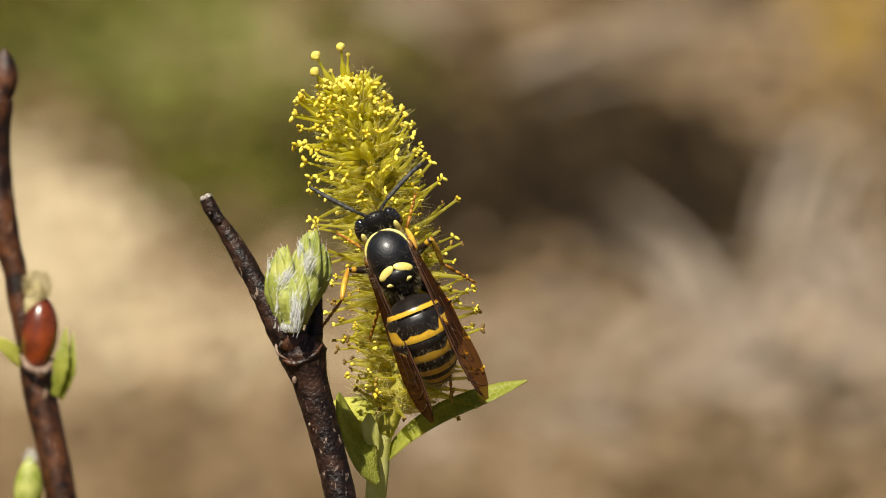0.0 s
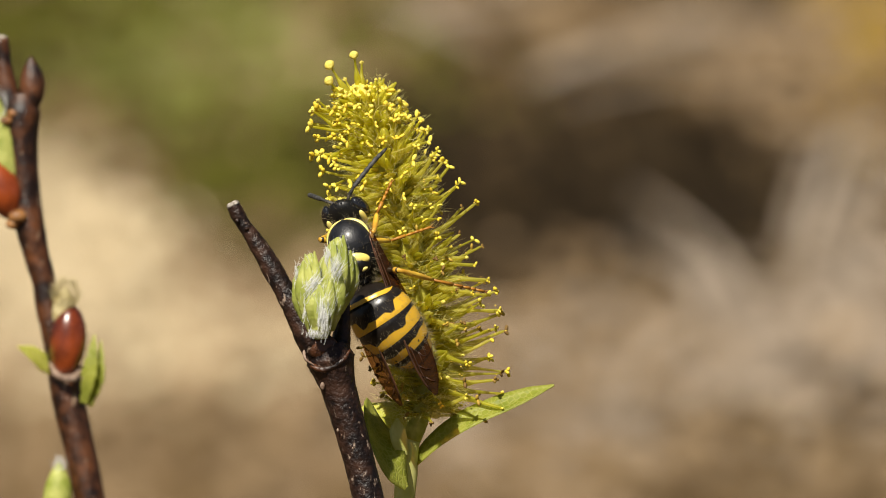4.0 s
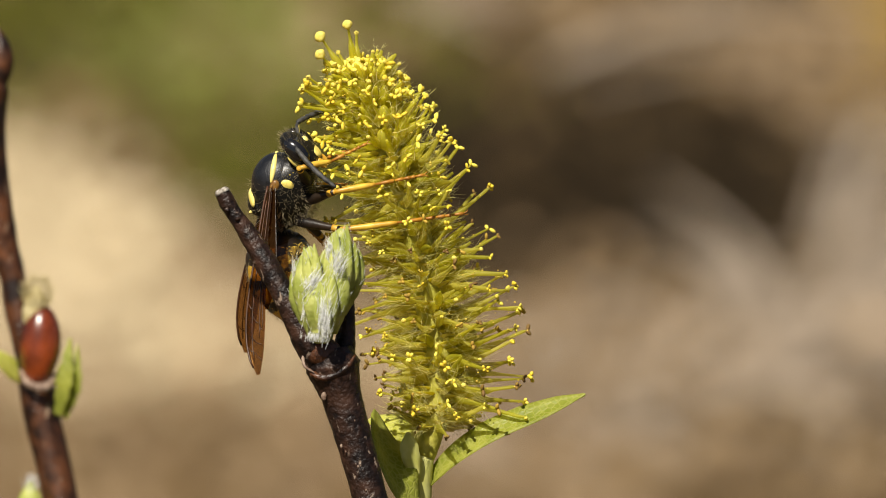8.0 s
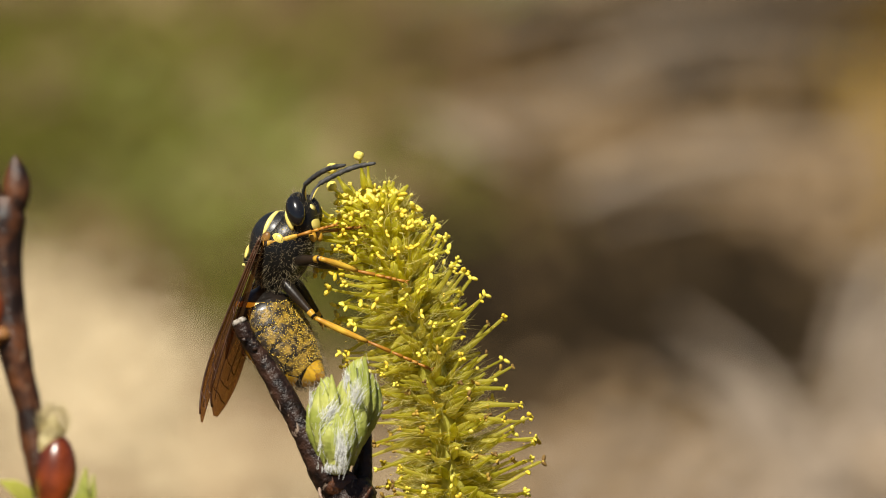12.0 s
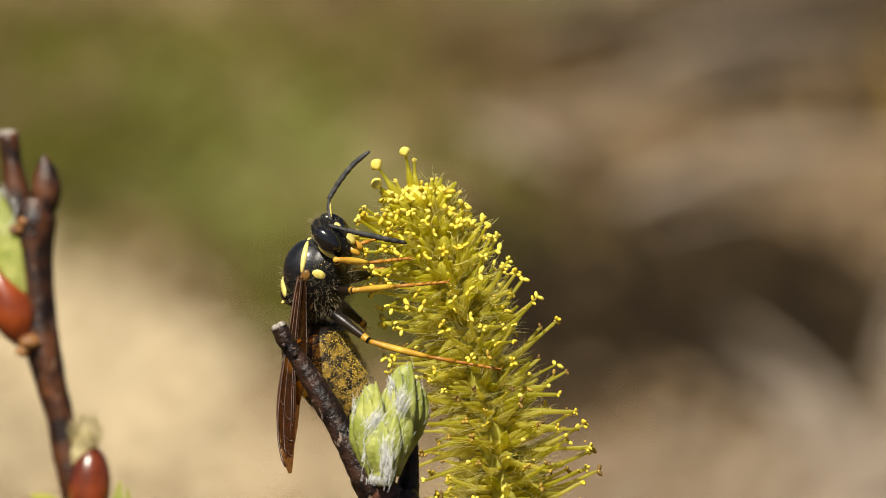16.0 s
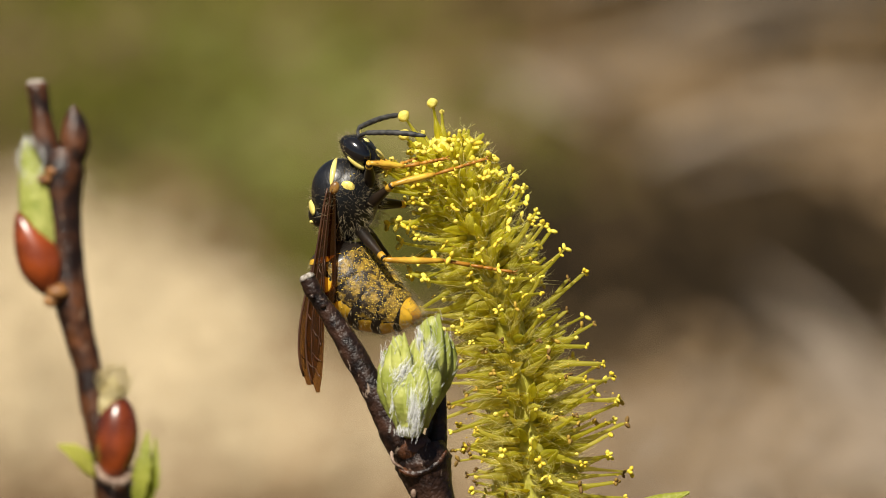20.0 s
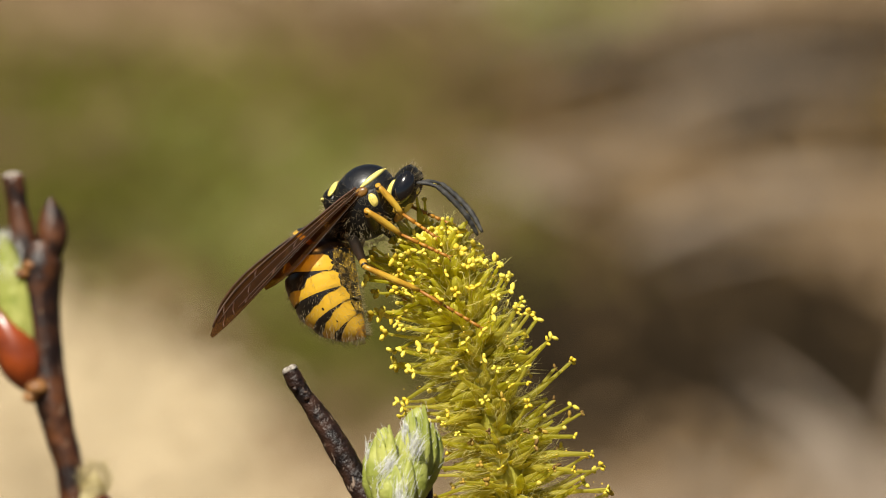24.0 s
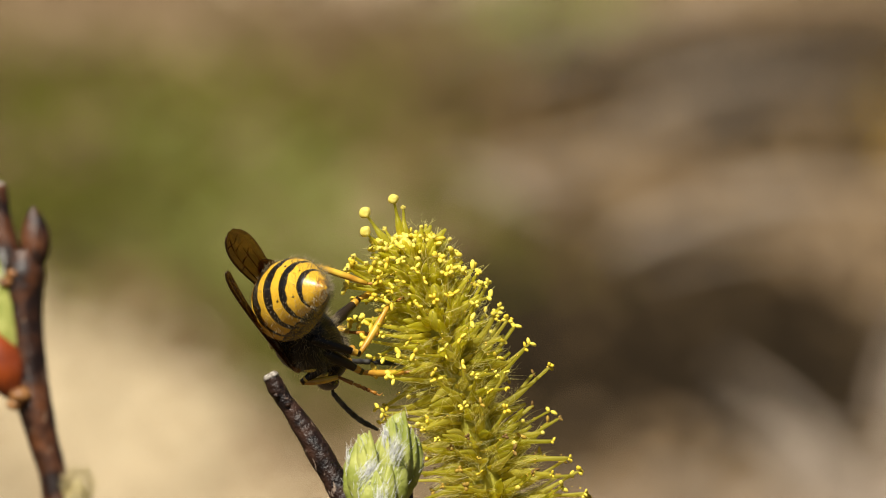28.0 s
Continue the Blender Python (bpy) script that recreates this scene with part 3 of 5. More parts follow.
def build_fork():
    rng = random.Random(7)
    D = FORK_D
    twig = thing("willow_twig", "dark brown forked willow twig with a silky green bud", "twig")
    foot = MI @ Vector((0.035, 0.03, 0.0))
    line = stem_line([at(584, 618, D), at(590, 650, D), at(604, 700, D), at(630, 790, D), at(652, 870, D), at(672, 960, D)], foot, 88)
    g = Geo()
    rad = [1.35, 1.72, 1.26, 1.12, 1.08, 1.1, 1.1, 1.15, 1.2, 1.4, 2.0, 3.0]
    g.tube(line, [r * MM for r in lerp_list(rad, 88)], 20, 1.0, 0.02, rng)
    stem = part("stem", g, BARK, twig)
    g = Geo()
    line = curve([at(578, 655, D), at(545, 605, D - 0.6), at(515, 545, D - 0.6), at(480, 482, D - 0.3), at(440, 415, D), at(410, 372, D), at(393, 340, D)], 40)
    rad = lerp_list([1.0, 0.98, 0.92, 0.84, 0.76, 0.70, 0.74, 0.63, 0.54, 0.49, 0.53, 0.46], 40)
    g.tube(line, [r * MM for r in rad], 14, 1.0, 0.05, rng)
    branch = part("side_branch", g, BARK, twig, "thin dark broken side branch")
    g = Geo()
    d = (line[-1] - line[-2]).normalized()
    g.tube([line[-1] - d * 0.0001, line[-1] + d * 0.00008, line[-1] + d * 0.00022], [0.00050, 0.00048, 0.0003], 12, 1, 0.08, rng)
    part("broken_end", g, CUT, branch, "pale weathered broken end")
    for (x, y, r) in ((466, 466, 0.30), (446, 430, 0.16), (503, 520, 0.2), (420, 388, 0.2), (402, 372, 0.2)):
        g = Geo()
        g.blob(at(x, y, D - 0.45), r * MM, r * 1.3 * MM, r * 0.8 * MM, None, 10, 6)
        part("knot", g, SCAR if r > 0.25 else BARK, branch, "small pale knot" if r > 0.25 else "")
    g = Geo()
    g.tube(curve([at(604, 640, D + 0.4), at(612, 600, D + 0.5), at(616, 560, D + 0.5), at(621, 508, D + 0.5)], 14), [r * MM for r in lerp_list([0.75, 0.70, 0.50, 0.40, 0.16], 14)], 12, 1, 0.06, rng)
    part("dead_stub", g, BARK, twig, "blackened dead stub beside the bud")
    g = Geo()
    g.tube(curve([at(546, 654, D - 1.2), at(560, 666, D - 1.35), at(585, 668, D - 1.45), at(612, 652, D - 1.4), at(628, 630, D - 0.9)], 18), [r * MM for r in lerp_list([0.10, 0.22, 0.20, 0.20, 0.08], 18)], 8, 1, 0.25, rng)
    part("node_ridge", g, BARK_RED, twig, "red-brown ridge round the node")
    g = Geo()
    g.tube(curve([at(541, 620, D - 0.9), at(536, 636, D - 1.1), at(541, 650, D - 1.35), at(556, 660, D - 1.6)], 14), [r * MM for r in lerp_list([0.04, 0.11, 0.10, 0.03], 14)], 7, 1, 0.35, rng)
    part("leaf_scar", g, SCAR, twig, "pale curved leaf scar")
    for x, y, r in ((573, 702, 0.24), (604, 790, 0.11), (628, 745, 0.07), (634, 826, 0.08), (648, 868, 0.07), (612, 800, 0.06)):
        g = Geo()
        g.blob(at(x, y, D - 1.06), r * 0.7 * MM, 0.09 * MM, r * 1.2 * MM, None, 8, 6)
        part("lenticel", g, SCAR, stem)
    part("bud_collar", Geo().blob(at(570, 624, D - 0.75), 1.22 * MM, 0.80 * MM, 0.95 * MM, None, 18, 12, lambda u, a: 1.0 + 0.07 * math.sin(5 * a)), BARK_RED, twig, "red-brown collar under the bud")
    gh = Geo()
    for a, b, r, dd, lean in (((576, 604), (584, 436), 1.00, -0.4, 0), ((552, 598), (533, 456), 0.80, -1.5, -9), ((558, 602), (549, 436), 0.98, -2.0, -8),
                              ((570, 606), (573, 486), 1.18, -2.6, -3), ((588, 570), (604, 404), 1.16, -1.1, 2), ((604, 556), (627, 436), 0.80, -1.0, 8), ((588, 590), (598, 470), 0.78, -2.4, 6)):
        g = Geo()
        line = curve([at(*a, D + dd + 0.5), at((a[0] + b[0]) / 2 + lean, (a[1] + b[1]) / 2, D + dd - 0.15), at(*b, D + dd)], 16)
        rad = [r * MM * min(1.0, 0.42 + 1.1 * k / 16) * math.sqrt(max(0.0, 1 - max(0, (k / 16 - 0.35) / 0.652) ** 2.4)) for k in range(17)]
        g.tube(line, rad, 14, 0.6, 0.07, rng, side=Vector((1, 0.2, 0)))
        part("bud_scale", g, BUD_GREEN, twig)
        for h in range(12):
            k = rng.randrange(2, 15)
            s = rng.uniform(-1, 1)
            gh.hair(line[k] + Vector((s * rad[k], -0.72 * rad[k] * math.sqrt(1 - s * s), 0)), (line[k + 1] - line[k - 1]).normalized() + Vector((rng.gauss(0, 0.25), -rng.uniform(0, 0.2), 0)), rng.uniform(0.25, 0.7) * MM, 0.000012)
    for a, b, half, dd, nx in (((560, 560), (538, 438), 0.42, -2.75, -0.5), ((566, 566), (556, 432), 0.40, -2.9, -0.1), ((560, 590), (548, 486), 0.55, -3.0, -0.4), ((578, 596), (566, 498), 0.50, -3.45, -0.2), ((582, 592), (590, 486), 0.46, -3.3, 0.4),
                               ((596, 540), (596, 408), 0.42, -2.1, -0.3), ((602, 540), (614, 400), 0.48, -2.15, 0.2), ((612, 530), (628, 430), 0.40, -1.75, 0.6), ((586, 530), (584, 420), 0.34, -2.3, -0.4), ((546, 580), (524, 462), 0.36, -2.15, -0.7)):
        g = Geo()
        line = curve([at(*a, D + dd + 0.25), at((a[0] + b[0]) / 2 + nx * 6, (a[1] + b[1]) / 2, D + dd - 0.1), at(*b, D + dd + 0.1)], 12)
        g.blade(line, [q * half * MM for q in lerp_list([0.5, 0.8, 1.0, 1.0, 0.8, 0.55, 0.12], 12)], Vector((nx, -1, 0.15)).normalized(), 0.00012, rng.uniform(-0.5, 0.6))
        part("bud_leaflet", g, BUD_GREEN, twig)
        for h in range(16):
            k = rng.randrange(1, 12)
            gh.hair(line[k] + Vector((rng.uniform(-0.8, 0.8) * half * MM, -0.12 * MM, 0)), (line[k + 1] - line[k - 1]).normalized() + Vector((rng.gauss(0, 0.3), -0.1, 0)), rng.uniform(0.3, 0.9) * MM, 0.000014)
    for x, y, sx, sy, dd, wx, n, long in ((572, 578, 5, 17, -3.75, 0.15, 140, 1.5), (522, 482, 3, 12, -2.2, 0.05, 50, 0.6), (550, 512, 8, 10, -3.1, 0.7, 100, 1.2), (540, 545, 5, 14, -2.9, 0.3, 60, 1.0), (583, 446, 3, 8, -2.5, -0.1, 80, 0.6), (596, 476, 5, 12, -3.1, 0.5, 80, 1.0), (556, 602, 9, 3, -2.7, 0.1, 70, 0.6)):
        for i in range(n):
            gh.hair(at(rng.gauss(x, sx), rng.gauss(y, sy), D + dd + rng.gauss(0, 0.15)), Vector((wx + rng.gauss(0, 0.14), rng.gauss(-0.12, 0.08), 1)), rng.uniform(0.5, 1.2) * long * MM, 0.000017)
    tagged(part("silky_hair", gh, SILK, twig, "silvery silky hairs on the bud"), kind="stuff")


def small_leaf(parent, line, widths, normal, label, fold=0.3, material=None):
    g = Geo()
    g.blade(line, widths, normal, 0.00016, fold)
    lf = part("leaf", g, material or LEAF, parent, label)
    g = Geo()
    n = len(line)
    nn = normal if isinstance(normal, Vector) else normal[n // 2]
    g.tube([p - nn * 0.00012 for p in line], [max(0.00004, w * 0.07) for w in widths], 6)
    part("midrib", g, STALK, lf)
    return lf


def build_left_twig():
    rng = random.Random(11)
    D = LEFT_D
    twig = thing("budding_twig", "reddish brown willow twig with swelling buds, slightly blurred", "twig")
    foot = MI @ Vector((-0.06, 0.06, 0.0))
    line = stem_line([at(-21, 122, D), at(-20, 158, D), at(-21, 201, D), at(-19, 254, D), at(-12, 320, D), at(-6, 378, D), at(9, 444, D), at(23, 492, D), at(32, 549, D), at(48, 606, D), at(63, 663, D), at(71, 720, D), at(122, 960, D)], foot, 90)
    g = Geo()
    rad = [0.9, 1.25, 1.12, 1.04, 0.96, 1.05, 0.88, 0.82, 0.82, 0.92, 1.1, 1.12, 1.05, 0.95, 0.95, 1.0, 1.2, 1.6, 2.4]
    g.tube(line, [r * 1.1 * MM for r in lerp_list(rad, 90)], 18, 1.0, 0.03, rng)
    part("stem", g, BARK_RED, twig)
    g = Geo()
    g.tube(curve([at(-30, 192, D), at(-40, 149, D), at(-50, 111, D), at(-58, 68, D), at(-66, 14, D)], 18), [r * MM for r in lerp_list([0.85, 0.86, 0.82, 0.76, 0.66, 0.72], 18)], 12, 1, 0.06, rng)
    stub = part("broken_stub", g, BARK_RED, twig)
    p = at(-66, 14, D)
    part("broken_end", Geo().blob(p, 0.66 * MM, 0.62 * MM, 0.30 * MM, None, 10, 6), CUT, stub, "pale broken end")
    g = Geo()
    scale_shape(g, at(-7, 170, D - 0.5), at(-4, 48, D - 0.5), 0.98 * MM, 0.5)
    part("bud", g, BARK_RED, twig, "slim dark red closed bud")
    g = Geo()
    scale_shape(g, at(-54, 361, D - 0.4), at(-85, 107, D - 0.4), 1.36 * MM, 0.42, None, 16, 0.9)
    bud = part("bud", g, BUD_GREEN, twig, "swollen pale green bud breaking from its scale")
    g = Geo()
    scale_shape(g, at(-39, 376, D - 0.5), at(-98, 231, D - 0.7), 1.45 * MM, 0.42, None, 16, 0.95)
    part("bud_scale", g, BUD_RED, bud, "glossy red-brown bud scale")
    g = Geo()
    bud_hair(g, at(-70, 187, D - 1.2), at(-78, 111, D - 1.0), 0.8 * MM, 160, 0.7 * MM, rng, 0.5)
    tagged(part("bud_tuft", g, SILK, bud, "white silk on the bud"), kind="stuff")
    g = Geo()
    g.blob(at(71, 611, D - 1.3), 2.75 * MM, 1.40 * MM, 1.36 * MM, axes_of(Vector((0.08, 0, 1))), 20, 16, lambda u, a: 1.0 + 0.03 * math.sin(2 * a + 2 * u))
    bud = part("bud", g, BUD_RED, twig, "glossy orange-red oval bud")
    g = Geo()
    bud_hair(g, at(65, 553, D - 1.4), at(69, 496, D - 1.4), 0.9 * MM, 420, 0.8 * MM, rng, 0.9)
    tagged(part("bud_tuft", g, CREAM, bud, "pale silky tuft at the bud tip"), kind="stuff")
    g = Geo()
    scale_shape(g, at(52, 596, D - 1.5), at(65, 503, D - 1.4), 0.85 * MM, 0.5)
    part("bud_tip", g, CREAM, bud, "pale green bud tip")
    g = Geo()
    g.tube(curve([at(35, 655, D - 0.9), at(52, 682, D - 1.9), at(83, 684, D - 1.9), at(102, 659, D - 1.0)], 12), lerp_list([0.00010, 0.00032, 0.00032, 0.00010], 12), 8, 1, 0.2, rng)
    part("leaf_scar", g, SCAR, twig)
    small_leaf(twig, curve([at(39, 675, D), at(8, 646, D - 1.0), at(-28, 623, D - 2.0)], 10), lerp_list([0.0003, 0.0008, 0.0007, 0.00006], 10), Vector((-0.2, -0.75, 0.6)), "small pale green opening leaf", 0.3, LIME)
    for way, wide in (((at(104, 734, D - 1.0), at(113, 691, D - 1.6), at(119, 649, D - 1.7), at(124, 600, D - 1.3)), (0.0003, 0.0005, 0.00062, 0.0004, 0.00008)), ((at(113, 739, D - 0.8), at(130, 699, D - 1.2), at(136, 663, D - 1.3), at(137, 611, D - 0.9)), (0.0003, 0.0004, 0.00048, 0.0003, 0.00006))):
        small_leaf(twig, curve(way, 14), [w * (1 + 0.16 * math.sin(2.3 * i)) for i, w in enumerate(lerp_list(wide, 14))], Vector((-0.25, -0.9, 0.3)), "ragged green leaf pressed to the bud", 0.35, LEAF)
    # warm brown knobs where the buds spring from the twig
    for p, r in ((at(-36, 162, D - 0.8), 0.48), (at(-52, 176, D - 0.9), 0.42), (at(-29, 366, D - 1.1), 0.62), (at(-39, 381, D - 0.9), 0.45)):
        part("knob", Geo().blob(p, r * 1.2 * MM, r * MM, r * 0.85 * MM, None, 12, 8, lambda u, a: 1 + 0.10 * math.sin(4 * a + 5 * u)), KNOB, twig, "orange-brown bud knob")
    g = Geo()
    scale_shape(g, at(40, 985, D - 1.0), at(54, 852, D - 1.0), 1.1 * MM, 0.5)
    part("bud", g, BUD_GREEN, twig, "pale green bud with a white silky tip")
    g = Geo()
    bud_hair(g, at(52, 885, D - 1.0), at(55, 850, D - 1.0), 0.35 * MM, 90, 0.7 * MM, rng, 0.6)
    tagged(part("bud_tuft", g, SILK, twig), kind="stuff")


def build_shoot():
    """The short leafy shoot that carries the catkin; it springs from the forked twig's stem below."""
    shoot = thing("leafy_shoot", "pale green leafy shoot bearing the catkin", "shoot")
    g = Geo()
    line = curve([at(*CAT_BASE, 0), at(744, 842, 0), at(740, 900, 0), at(730, 980, -1), at(700, 1100, -6), at(672, 1200, FORK_D)], 30)
    g.tube(line, [r * MM for r in lerp_list([0.62, 0.72, 0.8, 0.75, 0.7, 0.7, 0.8], 30)], 12, 1, 0.03)
    part("stalk", g, STALK, shoot)
    nn = Vector((0.12, -0.62, 0.76)).normalized()
    line = curve([at(750, 868, 0.5), at(800, 815, -0.5), at(872, 768, -1), at(968, 727, -1), at(1036, 698, -1)], 28)
    small_leaf(shoot, line, lerp_list([0.00025, 0.0007, 0.00090, 0.00098, 0.00092, 0.0006, 0.00006], 28), nn, "narrow pointed green leaf seen nearly edge-on", 0.35)
    line = curve([at(740, 905, -2), at(705, 850, -2.5), at(676, 780, -1.0), at(664, 728, 1.5)], 24)
    small_leaf(shoot, line, lerp_list([0.0003, 0.0012, 0.0017, 0.0016, 0.0012, 0.0002], 24), Vector((0.75, -0.65, 0.15)).normalized(), "broad dark green leaf curling behind the twig", 0.25)
    line = curve([at(748, 830, 1.2), at(728, 795, 1.6), at(700, 765, 2.4), at(655, 742, 3.4)], 20)
    small_leaf(shoot, line, lerp_list([0.0004, 0.0010, 0.0014, 0.0013, 0.0003], 20), Vector((0.35, -0.75, 0.55)).normalized(), "pale yellow-green young leaf", 0.3, LIME)
    line = curve([at(735, 840, -1.2), at(724, 800, -1.6), at(722, 765, -1.6)], 14)
    small_leaf(shoot, line, lerp_list([0.0003, 0.0006, 0.0006, 0.0001], 14), Vector((0.2, -1, 0.2)).normalized(), "tiny pale stipule", 0.3, STALK)


# ---- catkin ----
CAT_AXIS = ((752, 808), (772, 738), (776, 650), (764, 550), (738, 430), (702, 310), (664, 205), (644, 152), (634, 124))


def axes_of(x):
    """A turn whose x axis is x."""
    x = x.normalized()
    z = x.orthogonal().normalized()
    return Matrix((x, z.cross(x), z)).transposed()


def build_catkin():
    rng = random.Random(21)
    cat = thing("willow_catkin", "yellow-green flowering willow catkin dusted with pollen", "catkin")
    axis = curve([at(x, y, 0) for x, y in CAT_AXIS], 120)
    g = Geo()
    g.tube(axis, [r * MM for r in lerp_list([0.66, 0.75, 0.85, 0.95, 1.0, 1.0, 0.95, 0.9, 0.7, 0.35], 120)], 22, 1, 0.05, rng)
    part("axis", g, CORE, cat, "pale green catkin axis")

    # flask-shaped pistils of unit length: a short foot, a swollen ovary, a thin style; widths in millimetres
    pistils, stigmas = [], []
    for k in range(16):
        bow, fat, neck = 0.10 + 0.08 * (k % 8), (1.0, 1.14, 0.88, 1.06)[k % 4] * (1.0 if k < 8 else 1.08), (0.9, 1.1, 1.0)[k % 3]
        g = Geo()
        pts = [Vector((x / 13, 0.05 * math.sin(x * 0.7 + k), bow * (x / 13) ** 2)) for x in range(14)]
        g.tube(pts, [r * (fat if i < 8 else neck) for i, r in enumerate((0.11, 0.15, 0.21, 0.25, 0.265, 0.25, 0.21, 0.165, 0.13, 0.105, 0.092, 0.086, 0.082, 0.08))], 9, 1.0, 0.03, rng)
        pistils.append((g.mesh("pistil", PISTIL if k < 8 else YOUNG_PISTIL), pts))
    for k, m in enumerate((STIGMA, STIGMA, STIGMA_OLD, STIGMA_NEW, STIGMA, STIGMA_OLD)):
        g = Geo()
        spread = (0.10, 0.13, 0.08, 0.09, 0.15, 0.11)[k]
        lobes = (2, 4, 3, 4, 2, 2)[k]
        for q in range(lobes):
            a = q * 6.283 / lobes + 0.5 * (q % 2) + k
            c = Vector((0.05 + 0.07 * ((q + k) % 2), spread * math.cos(a), spread * math.sin(a))) * MM
            g.blob(c, (0.105 if lobes > 2 else 0.15) * MM, 0.080 * MM, 0.080 * MM, axes_of(Vector((0.5, math.cos(a), math.sin(a)))), 7, 5, lambda u, b: 1 + 0.16 * math.sin(3 * b + 5 * u + k))
        if k == 3:
            g.blob((0.00004, 0, 0), 0.00015, 0.00014, 0.00015, None, 10, 7)
        stigmas.append(g.mesh("stigma", m))
    stigmas.append(Geo().blob((0.00010, 0, 0), 0.00021, 0.00025, 0.00021, None, 16, 11, lambda u, a: 0.92 + 0.22 * math.cos(2 * a + 1.2 * u) * (1 - u * u) + 0.07 * math.sin(5 * a + 3 * u)).mesh("stigma", STIGMA_NEW))
    bract = Geo()
    pts = [Vector((x / 8, 0, 0.10 * (x / 8) ** 2)) for x in range(9)]
    bract.blade(pts, lerp_list([0.20, 0.34, 0.38, 0.28, 0.05], 8), Vector((0, 0, 1)), 0.05, 0.5)
    bract_mesh = bract.mesh("bract", BRACT)
    fuzz, pollen = Geo(), Geo()
    total = 385
    steps = (0, 0.1, 0.22, 0.37, 0.55, 0.65, 0.73, 0.82, 0.90, 0.96, 1.0)
    for i in range(total):
        u = 0.075 + 0.915 * ((i + 0.5) / total) ** 0.95
        a = i * 2.39996 + rng.gauss(0, 0.10)
        if u < 0.62 and math.cos(a) > 0.45 and rng.random() < 0.12 or u < 0.16 and rng.random() < 0.3:
            continue
        if u < 0.60 and rng.random() < 0.10:
            continue
        if u > 0.86 and rng.random() < 0.6 - 0.4 * (math.sin(a) < -0.3):
            continue
        s = min(119.9, u * 120)
        k = min(119, int(s))
        p = mix3(axis[k], axis[k + 1], s - k)
        d = (axis[min(120, k + 2)] - axis[max(0, k - 1)]).normalized()
        e = Vector((0, -1, 0))
        w = d.cross(e).normalized()
        out = (e * math.cos(a) + w * math.sin(a)).normalized()
        side = d.cross(out)
        core = float(np.interp(u, (0, 0.15, 0.4, 0.75, 0.93, 1), (0.5, 0.8, 1.0, 1.0, 0.7, 0.2))) * MM
        rise = float(np.interp(u, (0, 0.15, 0.3, 0.5, 0.7, 0.85, 0.95, 1.0), (0.04, 0.07, 0.11, 0.24, 0.50, 0.80, 1.5, 4.0)))
        lit = 0.5 - 0.5 * math.sin(a)
        rise *= 1.0 - 0.45 * lit * (u > 0.6)
        length = float(np.interp(u, steps, (2.0, 2.6, 3.4, 4.5, 4.6, 4.2, 3.9, 3.6, 2.3, 1.1, 0.6)) * lit + np.interp(u, steps, (3.6, 4.9, 5.2, 5.3, 4.7, 3.7, 2.9, 2.1, 1.1, 0.6, 0.5)) * (1 - lit)) * MM
        way = (out + d * (rise + rng.gauss(0, 0.11)) + side * rng.gauss(0, 0.10)).normalized()
        zz = (d - way * d.dot(way)).normalized()
        rot = Matrix((way, zz.cross(way), zz)).transposed().to_4x4()
        size = float(np.interp(u, (0, 0.3, 0.7, 1), (0.95, 1.15, 1.2, 0.9))) * MM
        part("bract", bract_mesh, None, cat, "", Matrix.Translation(p + out * core * 0.7) @ rot @ Matrix.Scale(size, 4))
        for h in range(int(np.interp(u, (0, 0.1, 0.2, 0.5, 0.78, 0.95, 1), (60, 50, 36, 32, 16, 5, 0)))):
            q = p + out * core + way * rng.uniform(0.4, 2.0) * MM + side * rng.gauss(0, 0.4) * MM
            fuzz.hair(q, way + Vector((rng.gauss(0, 0.6), rng.gauss(0, 0.6), rng.gauss(0, 0.6))), rng.uniform(0.5, 1.7) * float(np.interp(u, (0.6, 0.92), (1, 0.35))) * MM, 0.000009)
        L = length * (1.0 - 0.22 * max(0.0, math.cos(a))) * rng.uniform(0.84, 1.08) * (0.65 if rng.random() < 0.12 else 1)
        zz = (d * (1 if rng.random() < 0.75 else -0.7) - way * d.dot(way)).normalized()
        rot = Matrix((way, zz.cross(way), zz)).transposed().to_4x4()
        mesh, spine = pistils[rng.randrange(8) + (8 if u + rng.gauss(0, 0.05) > 0.64 else 0)]
        thick = rng.uniform(0.86, 1.08) * float(np.interp(L / MM, (1.0, 2.0, 3.5, 5.0), (0.72, 0.86, 1.0, 1.0))) * MM
        loc = Matrix.Translation(p + out * core * 0.6) @ rot @ Matrix.Diagonal((L, thick, thick, 1))
        old = rng.choice((2, 5)) if u < 0.5 and rng.random() < 0.5 else (3 if u > 0.93 else rng.choice((0, 1, 4)))
        grow = rng.uniform(0.85, 1.45) * (1.4 if u > 0.6 else 1.2)
        tip_at = Matrix.Translation(loc @ spine[-1]) @ rot @ Matrix.Rotation(rng.uniform(0, 3), 4, "X") @ Matrix.Scale(grow, 4)
        pi = part("pistil", mesh, None, cat, "", loc)
        part("stigma", stigmas[old], None, pi, "brown withered stigma" if old in (2, 5) else "", loc.inverted() @ tip_at)
        for h in range(3):
            q = loc @ spine[rng.randrange(6, 14)] + Vector((rng.gauss(0, 1), rng.gauss(0, 1), rng.gauss(0, 1))).normalized() * 0.11 * MM
            pollen.blob(q, *[rng.uniform(0.03, 0.075) * MM] * 3, None, 5, 4)
